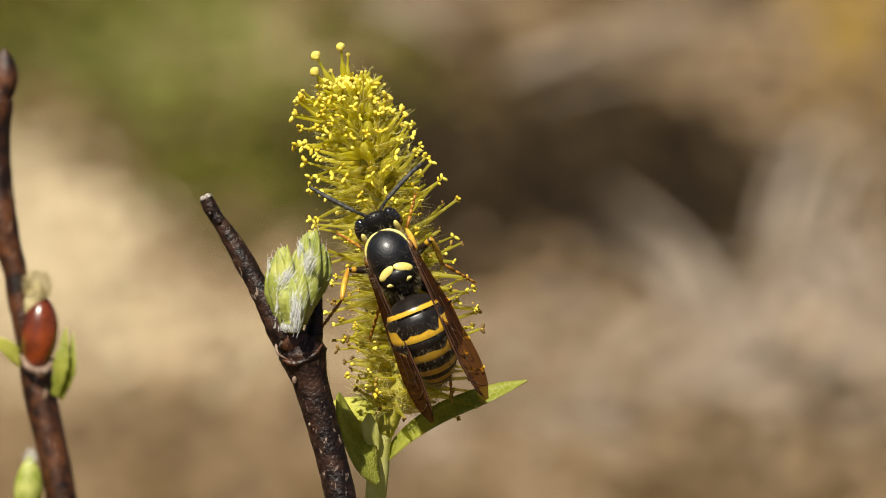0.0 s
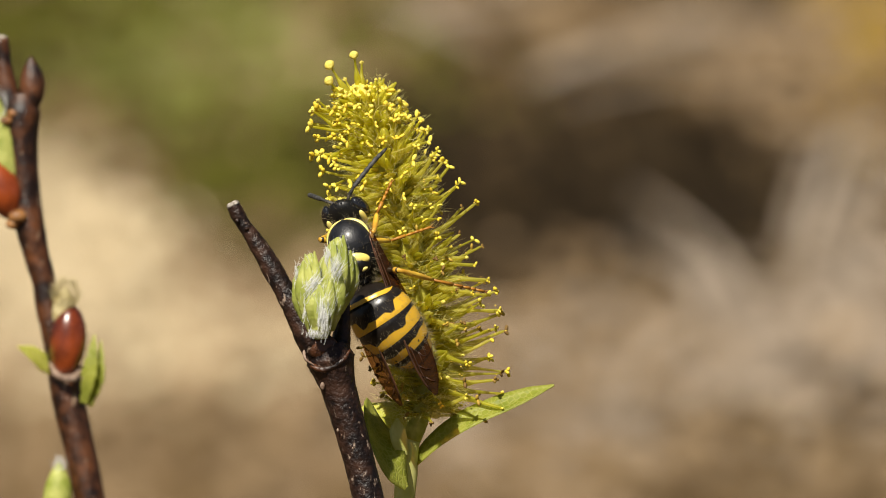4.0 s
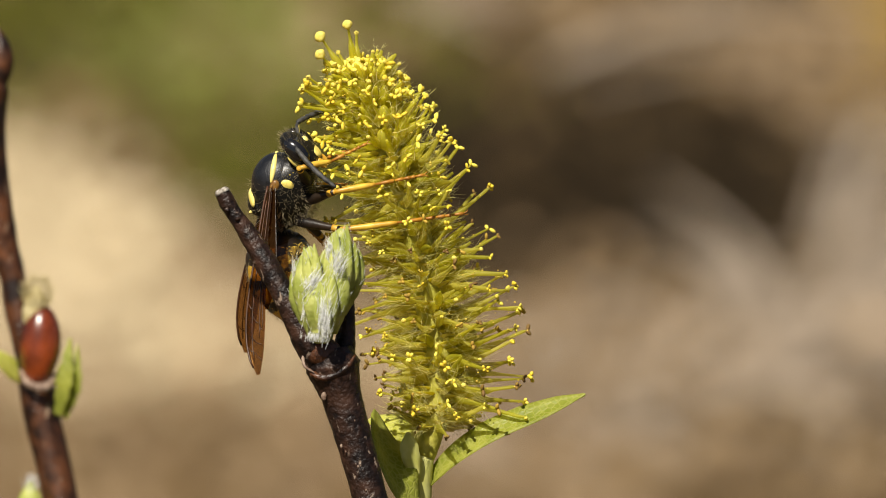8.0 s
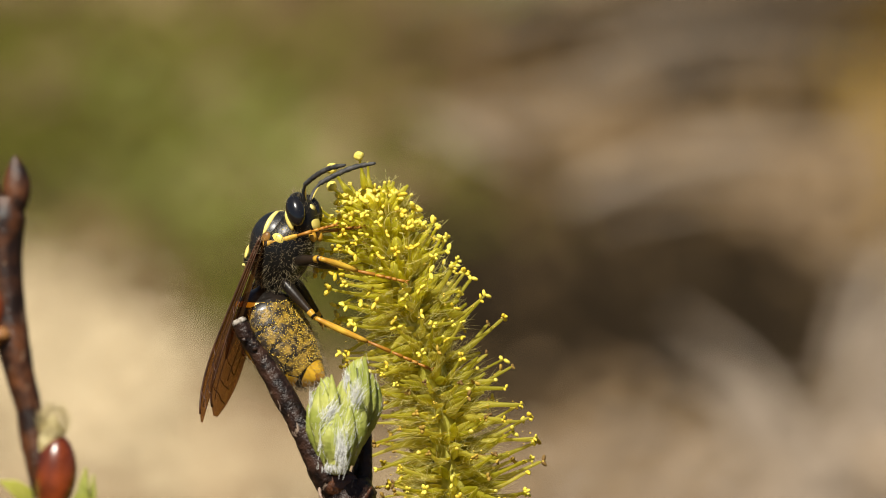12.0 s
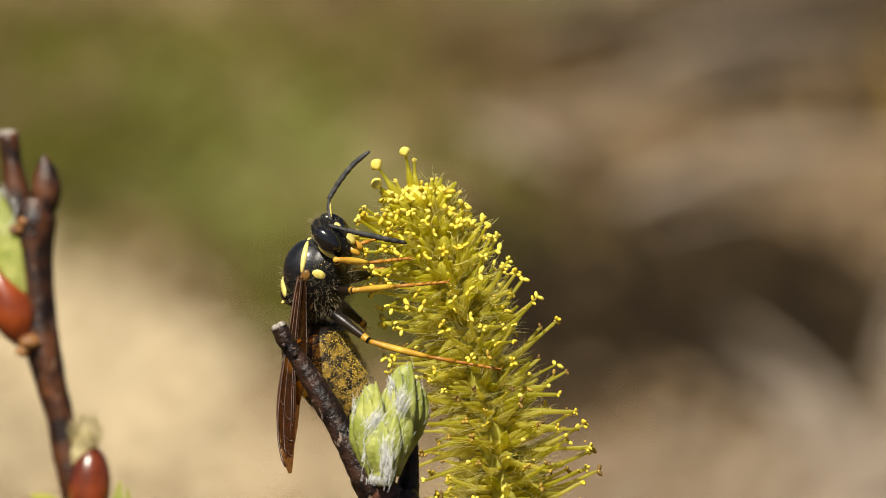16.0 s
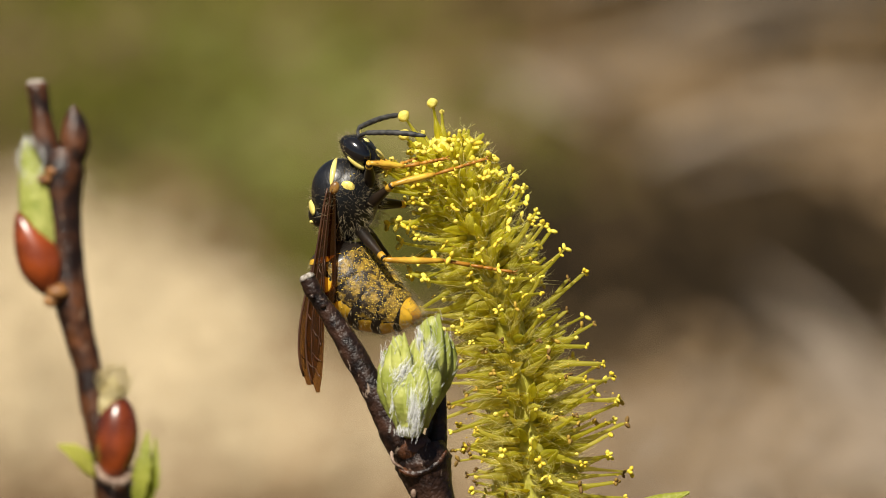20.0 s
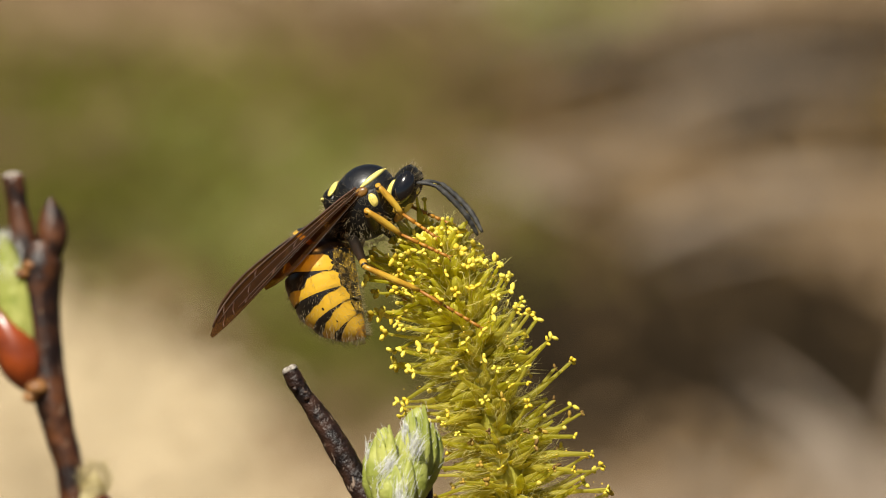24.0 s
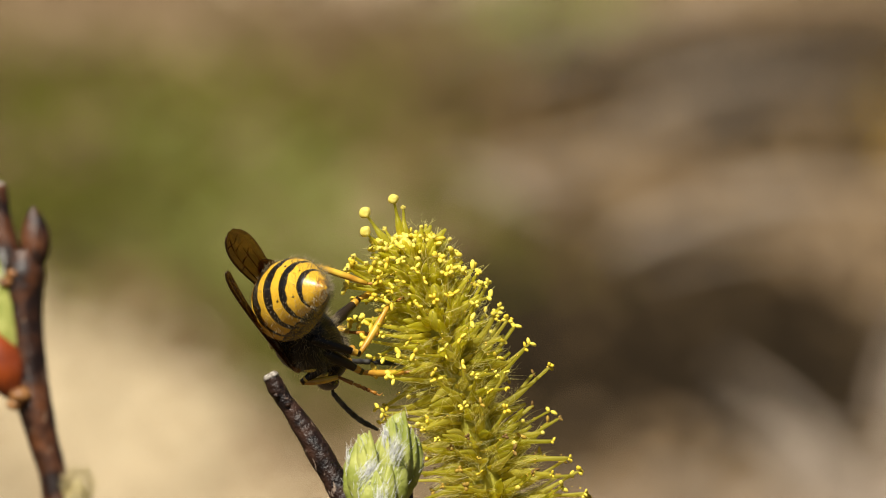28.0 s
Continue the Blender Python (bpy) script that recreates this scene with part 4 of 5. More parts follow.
    # loose pale threads caught on the upper florets
    for i in range(46):
        u = rng.uniform(0.62, 0.99)
        k = int(u * 119)
        a = rng.gauss(1.2, 0.9)
        d = (axis[k + 1] - axis[k]).normalized()
        w = d.cross(Vector((0, -1, 0))).normalized()
        out = Vector((0, -1, 0)) * math.cos(a) + w * math.sin(a)
        p = axis[k] + out * float(np.interp(u, (0.6, 0.75, 0.9, 1), (3.4, 2.5, 1.5, 0.7))) * MM
        line = [p]
        for q in range(3):
            line.append(line[-1] + (out * 0.5 + Vector((rng.gauss(0, 0.7), rng.gauss(0, 0.7), rng.gauss(0.2, 0.7)))) * rng.uniform(0.25, 0.6) * MM)
        fuzz.tube(curve(line, 9), lerp_list([0.000022, 0.000018, 0.000008], 9), 4)
    # the young florets that crown the tip
    for x, y, bx, by, dd, grow in ((613, 48, 630, 118, -0.5, 1.5), (628, 60, 634, 120, -0.2, 1.0), (567, 70, 612, 130, -0.6, 1.7), (567, 101, 614, 150, -0.8, 1.6), (590, 116, 620, 150, -1.0, 1.1), (597, 96, 625, 135, 0.3, 1.0), (588, 128, 622, 165, -1.2, 1.2), (545, 140, 618, 190, -1.0, 1.1), (535, 160, 612, 205, -0.6, 1.0), (565, 152, 622, 200, -1.4, 1.0)):
        base, end = at(bx, by, 0), at(x, y, dd)
        ax = (end - base)
        rot = Matrix((ax.normalized(), Vector((0, 1, 0)).cross(ax).normalized().cross(ax.normalized()) * -1, Vector((0, 1, 0)).cross(ax).normalized())).transposed().to_4x4()
        mesh, spine = pistils[8]
        L = ax.length
        loc = Matrix.Translation(base) @ rot @ Matrix.Diagonal((L, 0.95 * MM, 0.95 * MM, 1))
        pi = part("pistil", mesh, None, cat, "", loc)
        part("stigma", stigmas[6 if grow > 1.3 else 3], None, pi, "large fresh yellow stigma", loc.inverted() @ Matrix.Translation(loc @ spine[-1]) @ rot @ Matrix.Scale(grow * 0.95, 4))
    # short young florets crowded between the others
    inner = Geo()
    for i in range(300):
        u = 0.12 + 0.85 * rng.random() ** 0.75
        k = int(u * 119)
        d = (axis[k + 1] - axis[k]).normalized()
        a = rng.uniform(0, 6.283)
        w = d.cross(Vector((0, -1, 0))).normalized()
        out = (Vector((0, -1, 0)) * math.cos(a) + w * math.sin(a)).normalized()
        long = float(np.interp(u, (0, 0.5, 0.75, 0.9, 1), (2.2, 2.7, 2.3, 1.7, 1.0))) * rng.uniform(0.5, 1.15) * MM
        way = (out + d * float(np.interp(u, (0, 0.6, 0.9, 1), (0.1, 0.3, 0.8, 2))) + Vector((rng.gauss(0, 0.2), rng.gauss(0, 0.2), rng.gauss(0, 0.2)))).normalized()
        foot = axis[k] + out * 1.0 * MM
        line = curve([foot, foot + way * long * 0.5 + d * 0.1 * MM, foot + way * long], 5)
        inner.tube(line, [r * MM for r in (0.14, 0.26, 0.29, 0.22, 0.13, 0.08)], 8, mi=2 if u > 0.64 else 0)
        if rng.random() < 0.22:
            inner.blob(line[-1], *[rng.uniform(0.10, 0.17) * MM] * 3, None, 6, 4, mi=1)
    tagged(part("young_floret", inner, [OVARY, STIGMA_NEW, YOUNG_PISTIL], cat, "short young florets with bright yellow tips"), kind="stuff")
    tagged(part("pollen", pollen, POLLEN, cat, "yellow pollen grains on the florets"), kind="stuff")
    tagged(part("fuzz", fuzz, FUZZ, cat, "fine pale hairs of the catkin"), kind="stuff")
    for i in range(46):
        u = 0.70 + 0.29 * (i + 0.5) / 46
        k = int(u * 119)
        a = i * 2.39996
        d = (axis[k + 1] - axis[k]).normalized()
        w = d.cross(Vector((0, -1, 0))).normalized()
        out = Vector((0, -1, 0)) * math.cos(a) + w * math.sin(a)
        r = rng.uniform(0.38, 0.62) * MM
        away = float(np.interp(u, (0.7, 0.85, 0.95, 1), (1.9, 1.35, 0.8, 0.35))) * MM
        turn = axes_of(d + out * 0.55)
        part("closed_floret", Geo().blob(axis[k] + out * away, r * 1.35, r * 0.72, r * 0.72, turn, 12, 8), YOUNG_PISTIL, cat, "plump closed yellow floret")
    for x, y, dd, r in ((634, 126, -1.0, 0.56),):
        part("closed_floret", Geo().blob(at(x, y, dd), r * 1.15 * MM, r * 0.85 * MM, r * 0.85 * MM, axes_of(Vector((-0.25, -0.35, 1))), 16, 10, lambda u, a: 1.0 + 0.05 * math.sin(3 * a + 4 * u)), STIGMA_NEW, cat, "plump pale yellow closed floret")
    return cat


# ---- wasp ----
AB_CUT = (0.0, 1.25, 2.85, 4.25, 5.5, 6.6, 7.7)
LEGS = {"front": (1.35, 0.75, -1.45, 2.3, 2.2, 2.5), "middle": (0.15, 0.9, -1.75, 2.7, 2.6, 3.1), "hind": (-1.35, 0.85, -1.6, 3.2, 3.6, 4.2)}
WASP = {}


def ab_radius(s):
    return float(np.interp(s, (-0.5, 0, 0.35, 0.9, 1.6, 2.6, 3.6, 4.6, 5.6, 6.5, 7.2, 7.7), (0.3, 0.5, 1.18, 1.80, 2.10, 2.23, 2.19, 2.02, 1.67, 1.16, 0.62, 0.08)))


def build_wasp():
    rng = random.Random(5)
    w = thing("wasp", "black and yellow wasp with smoky amber wings feeding on the catkin", "wasp", m=Matrix.Identity(4))
    mm = MM

    # thorax
    def body_shape(u, a):
        return 1.0 + 0.10 * math.cos(a) * (1 - u * u) - 0.12 * max(0, -u) ** 2

    g = Geo().blob((-0.05 * mm, 0, -0.42 * mm), 2.60 * mm, 1.78 * mm, 2.02 * mm, None, 28, 20, body_shape)
    part("thorax", g, BLACK, w, "black hairy thorax")
    g = Geo().blob((0.50 * mm, 0, 0.42 * mm), 1.80 * mm, 1.62 * mm, 1.55 * mm, None, 28, 18)
    part("scutum", g, SCUTUM, w, "polished black back plate")
    for s in (-1, 1):
        g = Geo()
        pts = []
        for i in range(19):
            a = radians(4 + 78 * i / 18)
            y = s * 1.66 * math.sin(a)
            x = 0.45 + 1.80 * math.cos(a) - 0.0 * i
            z = 0.30 + 1.15 * math.cos(math.asin(min(1, abs(y) / 1.75))) * 0.45 + 0.12
            q = Vector((x - 0.50, y, z - 0.30))
            k = math.sqrt((q.x / 1.80) ** 2 + (q.y / 1.62) ** 2 + (q.z / 1.55) ** 2)
            q = q / k * 0.965
            pts.append(Vector((q.x + 0.50, q.y, q.z + 0.42)) * mm)
        g.tube(pts, [r * mm for r in lerp_list([0.09, 0.14, 0.17, 0.19, 0.16, 0.07], 18)], 8)
        part("collar_stripe", g, YELLOW_CUT, w, "yellow stripe of the collar")
        part("wing_root", Geo().blob((0.62 * mm, s * 1.62 * mm, 0.42 * mm), 0.42 * mm, 0.2 * mm, 0.3 * mm, None, 12, 8), TEGULA, w)
        part("side_spot", Geo().blob((0.95 * mm, s * 1.53 * mm, -0.30 * mm), 0.34 * mm, 0.17 * mm, 0.46 * mm, None, 12, 8), YELLOW_CUT, w, "yellow side spot")
    g = Geo().blob((-1.32 * mm, 0, 0.80 * mm), 0.80 * mm, 1.20 * mm, 0.86 * mm, None, 20, 12)
    sc = part("scutellum", g, BLACK, w)
    for s in (-1, 1):
        g = Geo().blob((-1.04 * mm, s * 0.64 * mm, 1.46 * mm), 0.33 * mm, 0.74 * mm, 0.16 * mm, Matrix.Rotation(s * 0.35, 3, "Z") @ Matrix.Rotation(-s * 0.42, 3, "X") @ Matrix.Rotation(-0.1, 3, "Y"), 12, 8)
        part("scutellum_spot", g, YELLOW_CUT, sc, "yellow back spot")
        g = Geo().blob((-1.86 * mm, s * 0.5 * mm, 1.10 * mm), 0.15 * mm, 0.5 * mm, 0.12 * mm, Matrix.Rotation(s * 0.4, 3, "X") @ Matrix.Rotation(-0.7, 3, "Y"), 12, 8)
        part("rear_spot", g, YELLOW_CUT, sc)
    g = Geo()
    for i in range(2400):
        v = Vector((rng.gauss(0, 1), rng.gauss(0, 1), rng.gauss(0, 1))).normalized()
        if v.z > 0.45 and rng.random() < 0.55:
            continue
        p = Vector((v.x * 2.55 - 0.05, v.y * 1.78, v.z * 2.0 - 0.42)) * mm
        g.hair(p, v + Vector((rng.gauss(0, 0.35), rng.gauss(0, 0.35), rng.gauss(0, 0.35))), (0.22 + 0.60 * rng.random() ** 1.8) * mm, 0.0000085)
    tagged(part("body_hair", g, HAIR, w, "fine pale body hairs"), kind="stuff")
    g = Geo()
    for i in range(380):
        a = rng.uniform(0, 6.283)
        p = Vector((rng.gauss(0.9, 1.0), 1.60 * math.cos(a), -0.25 + 1.72 * math.sin(a)))
        if p.z > 0 or abs(p.x) > 2:
            continue
        k = math.sqrt(max(0.05, 1 - (p.x / 2.6) ** 2))
        g.blob(Vector((p.x, p.y * k * 1.06, p.z * k * 1.02)) * mm, *[rng.uniform(0.03, 0.06) * mm] * 3, None, 5, 4)
    tagged(part("pollen", g, POLLEN, w, "yellow pollen grains on the chest"), kind="stuff")

    # head, its own frame at the neck: x ahead, z up
    head = part("head", Geo().blob((0.70 * mm, 0, -0.32 * mm), 0.84 * mm, 1.44 * mm, 1.50 * mm, None, 26, 16, lambda u, a: 1.0 + 0.06 * math.cos(2 * a) - 0.10 * max(0.0, u) ** 2), BLACK, w, "black head")
    for s in (-1, 1):
        part("eye", Geo().blob((0.84 * mm, s * 1.22 * mm, 0.02 * mm), 0.62 * mm, 0.50 * mm, 1.02 * mm, Matrix.Rotation(s * 0.22, 3, "X"), 20, 14), EYE, head, "glossy black eye")
        part("cheek_spot", Geo().blob((0.24 * mm, s * 1.24 * mm, -0.40 * mm), 0.22 * mm, 0.22 * mm, 0.66 * mm, None, 12, 8), YELLOW_CUT, head, "yellow stripe behind the eye")
        part("mandible", Geo().blob((1.05 * mm, s * 0.45 * mm, -1.72 * mm), 0.24 * mm, 0.30 * mm, 0.44 * mm, None, 12, 8), TIP, head, "orange-brown jaw")
        g = Geo()
        pts = curve([(0, 0, 0), (0.55, 0, 0.45), (1.10, 0, 0.70), (1.30, 0, 0.72), (2.4, 0, 0.60), (3.6, 0, 0.30), (4.75, 0, -0.30)], 60)
        rad = lerp_list([0.08, 0.11, 0.12, 0.11, 0.085, 0.12, 0.14, 0.15, 0.155, 0.16, 0.16, 0.155, 0.145, 0.08], 60)
        g.tube([q * mm for q in pts], [r * 1.10 * mm * (0.80 if n > 18 and n % 4 == 0 else 1.0) for n, r in enumerate(rad)], 9, 1, 0.03, rng)
        g.tube([(q + Vector((0.03, 0, -0.075))) * mm for q in pts[3:17]], lerp_list([0.05 * mm, 0.085 * mm, 0.085 * mm, 0.05 * mm], 13), 6, mi=1)
        WASP["antenna", "l" if s > 0 else "r"] = part("antenna", g, [FEELER, YELLOW_CUT], head, "bent black feeler")
    for x, y in ((0.78, 0.0), (0.50, 0.20), (0.50, -0.20)):
        part("ocellus", Geo().blob((x * mm, y * mm, 1.15 * mm), 0.10 * mm, 0.10 * mm, 0.10 * mm, None, 8, 6), EYE, head)
    part("brow_spot", Geo().blob((1.44 * mm, 0, -0.02 * mm), 0.16 * mm, 0.34 * mm, 0.26 * mm, None, 12, 8), YELLOW_CUT, head, "yellow brow spot")
    part("face_plate", Geo().blob((1.26 * mm, 0, -0.90 * mm), 0.24 * mm, 0.66 * mm, 0.62 * mm, None, 16, 10), YELLOW_CUT, head, "yellow face plate")
    g = Geo()
    for i in range(220):
        v = Vector((rng.gauss(0.2, 1), rng.gauss(0, 1), rng.gauss(0.5, 1))).normalized()
        p = Vector((v.x * 0.7 + 0.75, v.y * 1.5, v.z * 1.4 - 0.15)) * mm
        g.hair(p, v + Vector((0, 0, 0.3)), rng.uniform(0.2, 0.55) * mm, 0.000008)
    tagged(part("head_hair", g, HAIR, head), kind="stuff")
    WASP["head"] = head

    # abdomen: six overlapping rings, each in its own frame: x towards the tip, z up
    black_edge = (0.78, 0.66, 0.50, 0.45, 0.26, 0.0)
    for i in range(6):
        s0, s1 = AB_CUT[i], AB_CUT[i + 1]
        L = s1 - s0
        v, f, b = [], [], []
        nu, nv = 40, 14
        for j in range(nv + 1):
            u = -0.30 + (L + 0.30) * j / nv
            r = ab_radius(s0 + u) * (1.0 - 0.05 * max(0, -u / 0.3)) + (0.012 if u > 0 else 0)
            if j == nv and i < 5:
                r -= 0.03
            for k in range(nu):
                a = 2 * math.pi * k / nu
                v.append(Vector((u, r * 1.04 * math.sin(a), r * 0.95 * math.cos(a))) * mm)
                aa = math.atan2(math.sin(a), math.cos(a))
                t = u / L
                if i == 5:
                    val = t - 0.07
                elif i == 0:
                    val = t - 0.74
                elif abs(aa) > 1.62:
                    val = rng.uniform(-0.30, 0.02)
                else:
                    flank = min(1.0, max(0.0, (abs(aa) - 0.66) / 0.14))
                    hook = math.exp(-((abs(aa) - 0.55) / 0.13) ** 2)
                    edge = black_edge[i] - (0, 0.30, 0.24, 0.08, 0.04)[i] * flank + (0, 0.14, 0.18, 0.02, 0.0)[i] * hook + 0.03 * math.sin(aa * 11 + 2 * i)
                    val = t - edge
                    if i in (3, 4):
                        for c in (-0.62, 0.62):
                            val = min(val, ((aa - c) / 0.09) ** 2 * 0.06 + ((t - (0.76 if i == 3 else 0.62)) / 0.09) ** 2 * 0.06 - 0.05)
                b.append(val)
        for j in range(nv):
            for k in range(nu):
                f.append((j * nu + k, (j + 1) * nu + k, (j + 1) * nu + (k + 1) % nu, j * nu + (k + 1) % nu))
        f.append(tuple(range(nu)))
        if i == 5:
            f.append(tuple(nv * nu + k for k in range(nu - 1, -1, -1)))
        g = Geo().add(v, f, b)
        for n, q in enumerate(f):
            if len(q) == 4 and 0 < i < 5:
                c = sum((v[k] for k in q), Vector()) / 4
                a = abs(math.atan2(c.y, c.z))
                g.mi[n] = 1 if a > 1.70 and c.x > (0.16 + 0.10 * math.sin(a * 9 + i)) * L * mm else 0
            elif len(q) == 4 and i == 5 and sum(v[k].x for k in q) / 4 > (0.62 + 0.05 * math.sin(n * 0.7)) * L * mm:
                g.mi[n] = 1
        seg = part("abdomen_ring", g, [BANDED, TIP if i == 5 else VENTRAL], w, "yellow last abdomen ring with an orange-brown tip" if i == 5 else "black abdomen ring with a scalloped yellow band")
        gh = Geo()
        for h in range(520):
            a = rng.uniform(0, 6.283)
            u = rng.uniform(0, L)
            r = ab_radius(s0 + u) * 0.99
            gh.hair(Vector((u, r * math.sin(a), r * 0.92 * math.cos(a))) * mm, Vector((0.9, math.sin(a), math.cos(a))), rng.uniform(0.2, 0.6) * mm, 0.000008)
        tagged(part("ring_hair", gh, HAIR, seg), kind="stuff")
        if 0 < i < 5:
            gp = Geo()
            for h in range(300):
                a = math.pi + rng.gauss(0, 0.7)
                u = rng.uniform(0, L)
                r = ab_radius(s0 + u) + 0.02
                gp.blob(Vector((u, r * 1.04 * math.sin(a), r * 0.95 * math.cos(a))) * mm, *[rng.uniform(0.018, 0.042) * mm] * 3, None, 5, 4)
            tagged(part("pollen", gp, POLLEN, seg), kind="stuff")
        WASP["ring", i] = seg
    part("waist", Geo().blob((-2.55 * mm, 0, -0.55 * mm), 0.55 * mm, 0.42 * mm, 0.42 * mm, None, 12, 8), BLACK, w)

    # wings: x along the wing, z out of its back, folded lengthwise
    for s, side in ((-1, "r"), (1, "l")):
        n = 26
        line = [Vector((12.2 * i / n, s * 0.25 * math.sin(i / n * 2.6), 0.15 * math.sin(i / n * 3.1))) * mm for i in range(n + 1)]
        half = [q * mm for q in lerp_list([0.22, 0.34, 0.40, 0.46, 0.54, 0.63, 0.73, 0.83, 0.91, 0.93, 0.86, 0.64, 0.16], n)]
        g = Geo().blade(line, half, Vector((0, 0, 1)), 0.00004, 0.35)
        fw = part("forewing", g, WING, w, "narrow folded smoky amber wing")
        g = Geo()
        for e, lo, hi, r in ((-0.97, 0, 25, 0.07), (-0.55, 2, 24, 0.035), (0.05, 0, 21, 0.035), (0.5, 9, 20, 0.022)):
            g.tube([line[i] + Vector((0, -s * e * half[i], abs(e) ** 1.3 * half[i] * 0.35 + 0.00003)) for i in range(lo, hi + 1)], [r * mm] * (hi - lo + 1), 6)
        for i, e0, e1 in ((10, -0.5, 0.0), (14, 0.0, 0.45), (16, -0.97, -0.5), (18, -0.5, 0.0), (19, 0.0, 0.45), (21, -0.5, 0.45), (22, -0.97, -0.3), (23, -0.3, 0.6)):
            a, b2 = [line[j] + Vector((0, -s * e * half[j], abs(e) ** 1.3 * half[j] * 0.35 + 0.00003)) for j, e in ((i, e0), (min(26, i + 1), e1))]
            g.tube([a, (a + b2) / 2 + Vector((0.0001, 0, 0)), b2], [0.042 * mm] * 3, 5)
        part("vein", g, VEIN, fw, "brown wing veins")
        WASP["wing", side] = fw
        line = [Vector((8.0 * i / n, -s * (0.1 + 0.12 * math.sin(i / n * 2.8)), -0.12)) * mm for i in range(n + 1)]
        g = Geo().blade(line, [h * 0.8 for h in half], Vector((0, 0, 1)), 0.00004, 0.15)
        part("hindwing", g, WING, fw, "short smoky hind wing")

    # legs: each piece along its own x
    for side in ("r", "l"):
        for name, (hx, hy, hz, lf, lt, ls) in LEGS.items():
            g = Geo().tube([Vector((lf * i / 8 * mm, 0, 0)) for i in range(9)], [q * mm for q in lerp_list([0.28, 0.36, 0.34, 0.28, 0.23, 0.20], 8)], 10)
            fe = part("thigh", g, THIGH, w, "dark thigh")
            g = Geo().tube([Vector(((lf - 0.55 + 0.6 * i / 4) * mm, 0, 0)) for i in range(5)], [q * mm for q in lerp_list([0.235, 0.22, 0.17], 4)], 10)
            part("knee", g, LEG, fe, "yellow knee")
            g = Geo().tube([Vector((lt * i / 8 * mm, 0, 0.06 * math.sin(i / 8 * 3.1) * mm)) for i in range(9)], [q * mm for q in lerp_list([0.14, 0.18, 0.21, 0.21, 0.18, 0.13], 8)], 10)
            for h in range(40):
                a = rng.uniform(0, 6.28)
                g.hair(Vector((rng.uniform(0.3, lt), 0.2 * math.cos(a), 0.2 * math.sin(a))) * mm, Vector((0.8, math.cos(a), math.sin(a))), 0.3 * mm, 0.000008)
            ti = part("shin", g, LEG, w, "yellow shin")
            g = Geo()
            x = 0.0
            for j, (frac, r) in enumerate(((0.40, 0.13), (0.18, 0.12), (0.14, 0.12), (0.10, 0.12), (0.18, 0.11))):
                g.tube([Vector((x * mm, 0, 0)), Vector(((x + frac * ls * 0.5) * mm, 0, 0)), Vector(((x + frac * ls * 0.96) * mm, 0, 0))], [r * 0.62 * mm, r * 0.9 * mm, r * 1.1 * mm], 8)
                x += frac * ls
            for s in (-1, 1):
                g.tube(curve([(x * mm, 0, 0), ((x + 0.22) * mm, s * 0.12 * mm, 0.02 * mm), ((x + 0.3) * mm, s * 0.14 * mm, -0.16 * mm)], 5), lerp_list([0.05 * mm, 0.015 * mm], 5), 5)
            ta = part("foot", g, TARSUS, w, "jointed orange foot")
            WASP[side, name] = (fe, ti, ta)
    return w


def axes(x, z):
    """A turn whose x axis is x and whose z axis is as near z as can be."""
    x = x.normalized()
    z = z - x * z.dot(x)
    if z.length < 1e-6:
        z = x.orthogonal()
    z.normalize()
    return Matrix((x, z.cross(x), z)).transposed()


def turn_between(a, b, k):
    """The direction k of the way from a to b (k may pass 1)."""
    a, b = a.normalized(), b.normalized()
    q = a.rotation_difference(b)
    ax, ang = q.to_axis_angle()
    v = a.copy()
    v.rotate(Matrix.Rotation(ang * k, 3, ax))
    return v


def leg_poses(hip, foot, lf, lt, ls, bend):
    """Thigh, shin and foot from the hip to where the foot stands; the knee bends towards 'bend'."""
    way = foot - hip
    reach = (lf + lt + ls) * 0.97
    if way.length > reach:
        foot = hip + way.normalized() * reach
        way = foot - hip
    if way.length < ls * 0.8 + 0.6:
        foot = hip + way.normalized() * (ls * 0.8 + 0.6)
        way = foot - hip
    ankle = foot - (way.normalized() - bend * 0.25).normalized() * ls
    a = ankle - hip
    d = max(0.05, min(a.length, (lf + lt) * 0.995))
    if a.length < abs(lf - lt) + 0.1:
        d = abs(lf - lt) + 0.1
    an = a.normalized()
    ankle = hip + an * d
    c = max(-1, min(1, (lf * lf + d * d - lt * lt) / (2 * lf * d)))
    pole = bend - an * bend.dot(an)
    pole.normalize()
    knee = hip + an * (lf * c) + pole * (lf * math.sqrt(1 - c * c))
    return [Matrix.Translation(p * MM) @ axes(q - p, pole).to_4x4() for p, q in ((hip, knee), (knee, ankle), (ankle, foot))]


STANCES = []


def stance(t, place, ahead, up, tail, wing_r, wing_l, feeler_r, feeler_l, feet, nod=60, turn=0, twist=0):
    """How the wasp sits at t seconds: place of the thorax and of the feet on the drawing board's axes in millimetres, the directions of body, back, abdomen and wings."""
    STANCES.append((t, [Vector(place), Vector(ahead), Vector(up), Vector(tail), Vector(wing_r), Vector(wing_l), Vector(feeler_r), Vector(feeler_l)] + [None if q is None else Vector(q) for q in feet], (nod, turn, twist)))


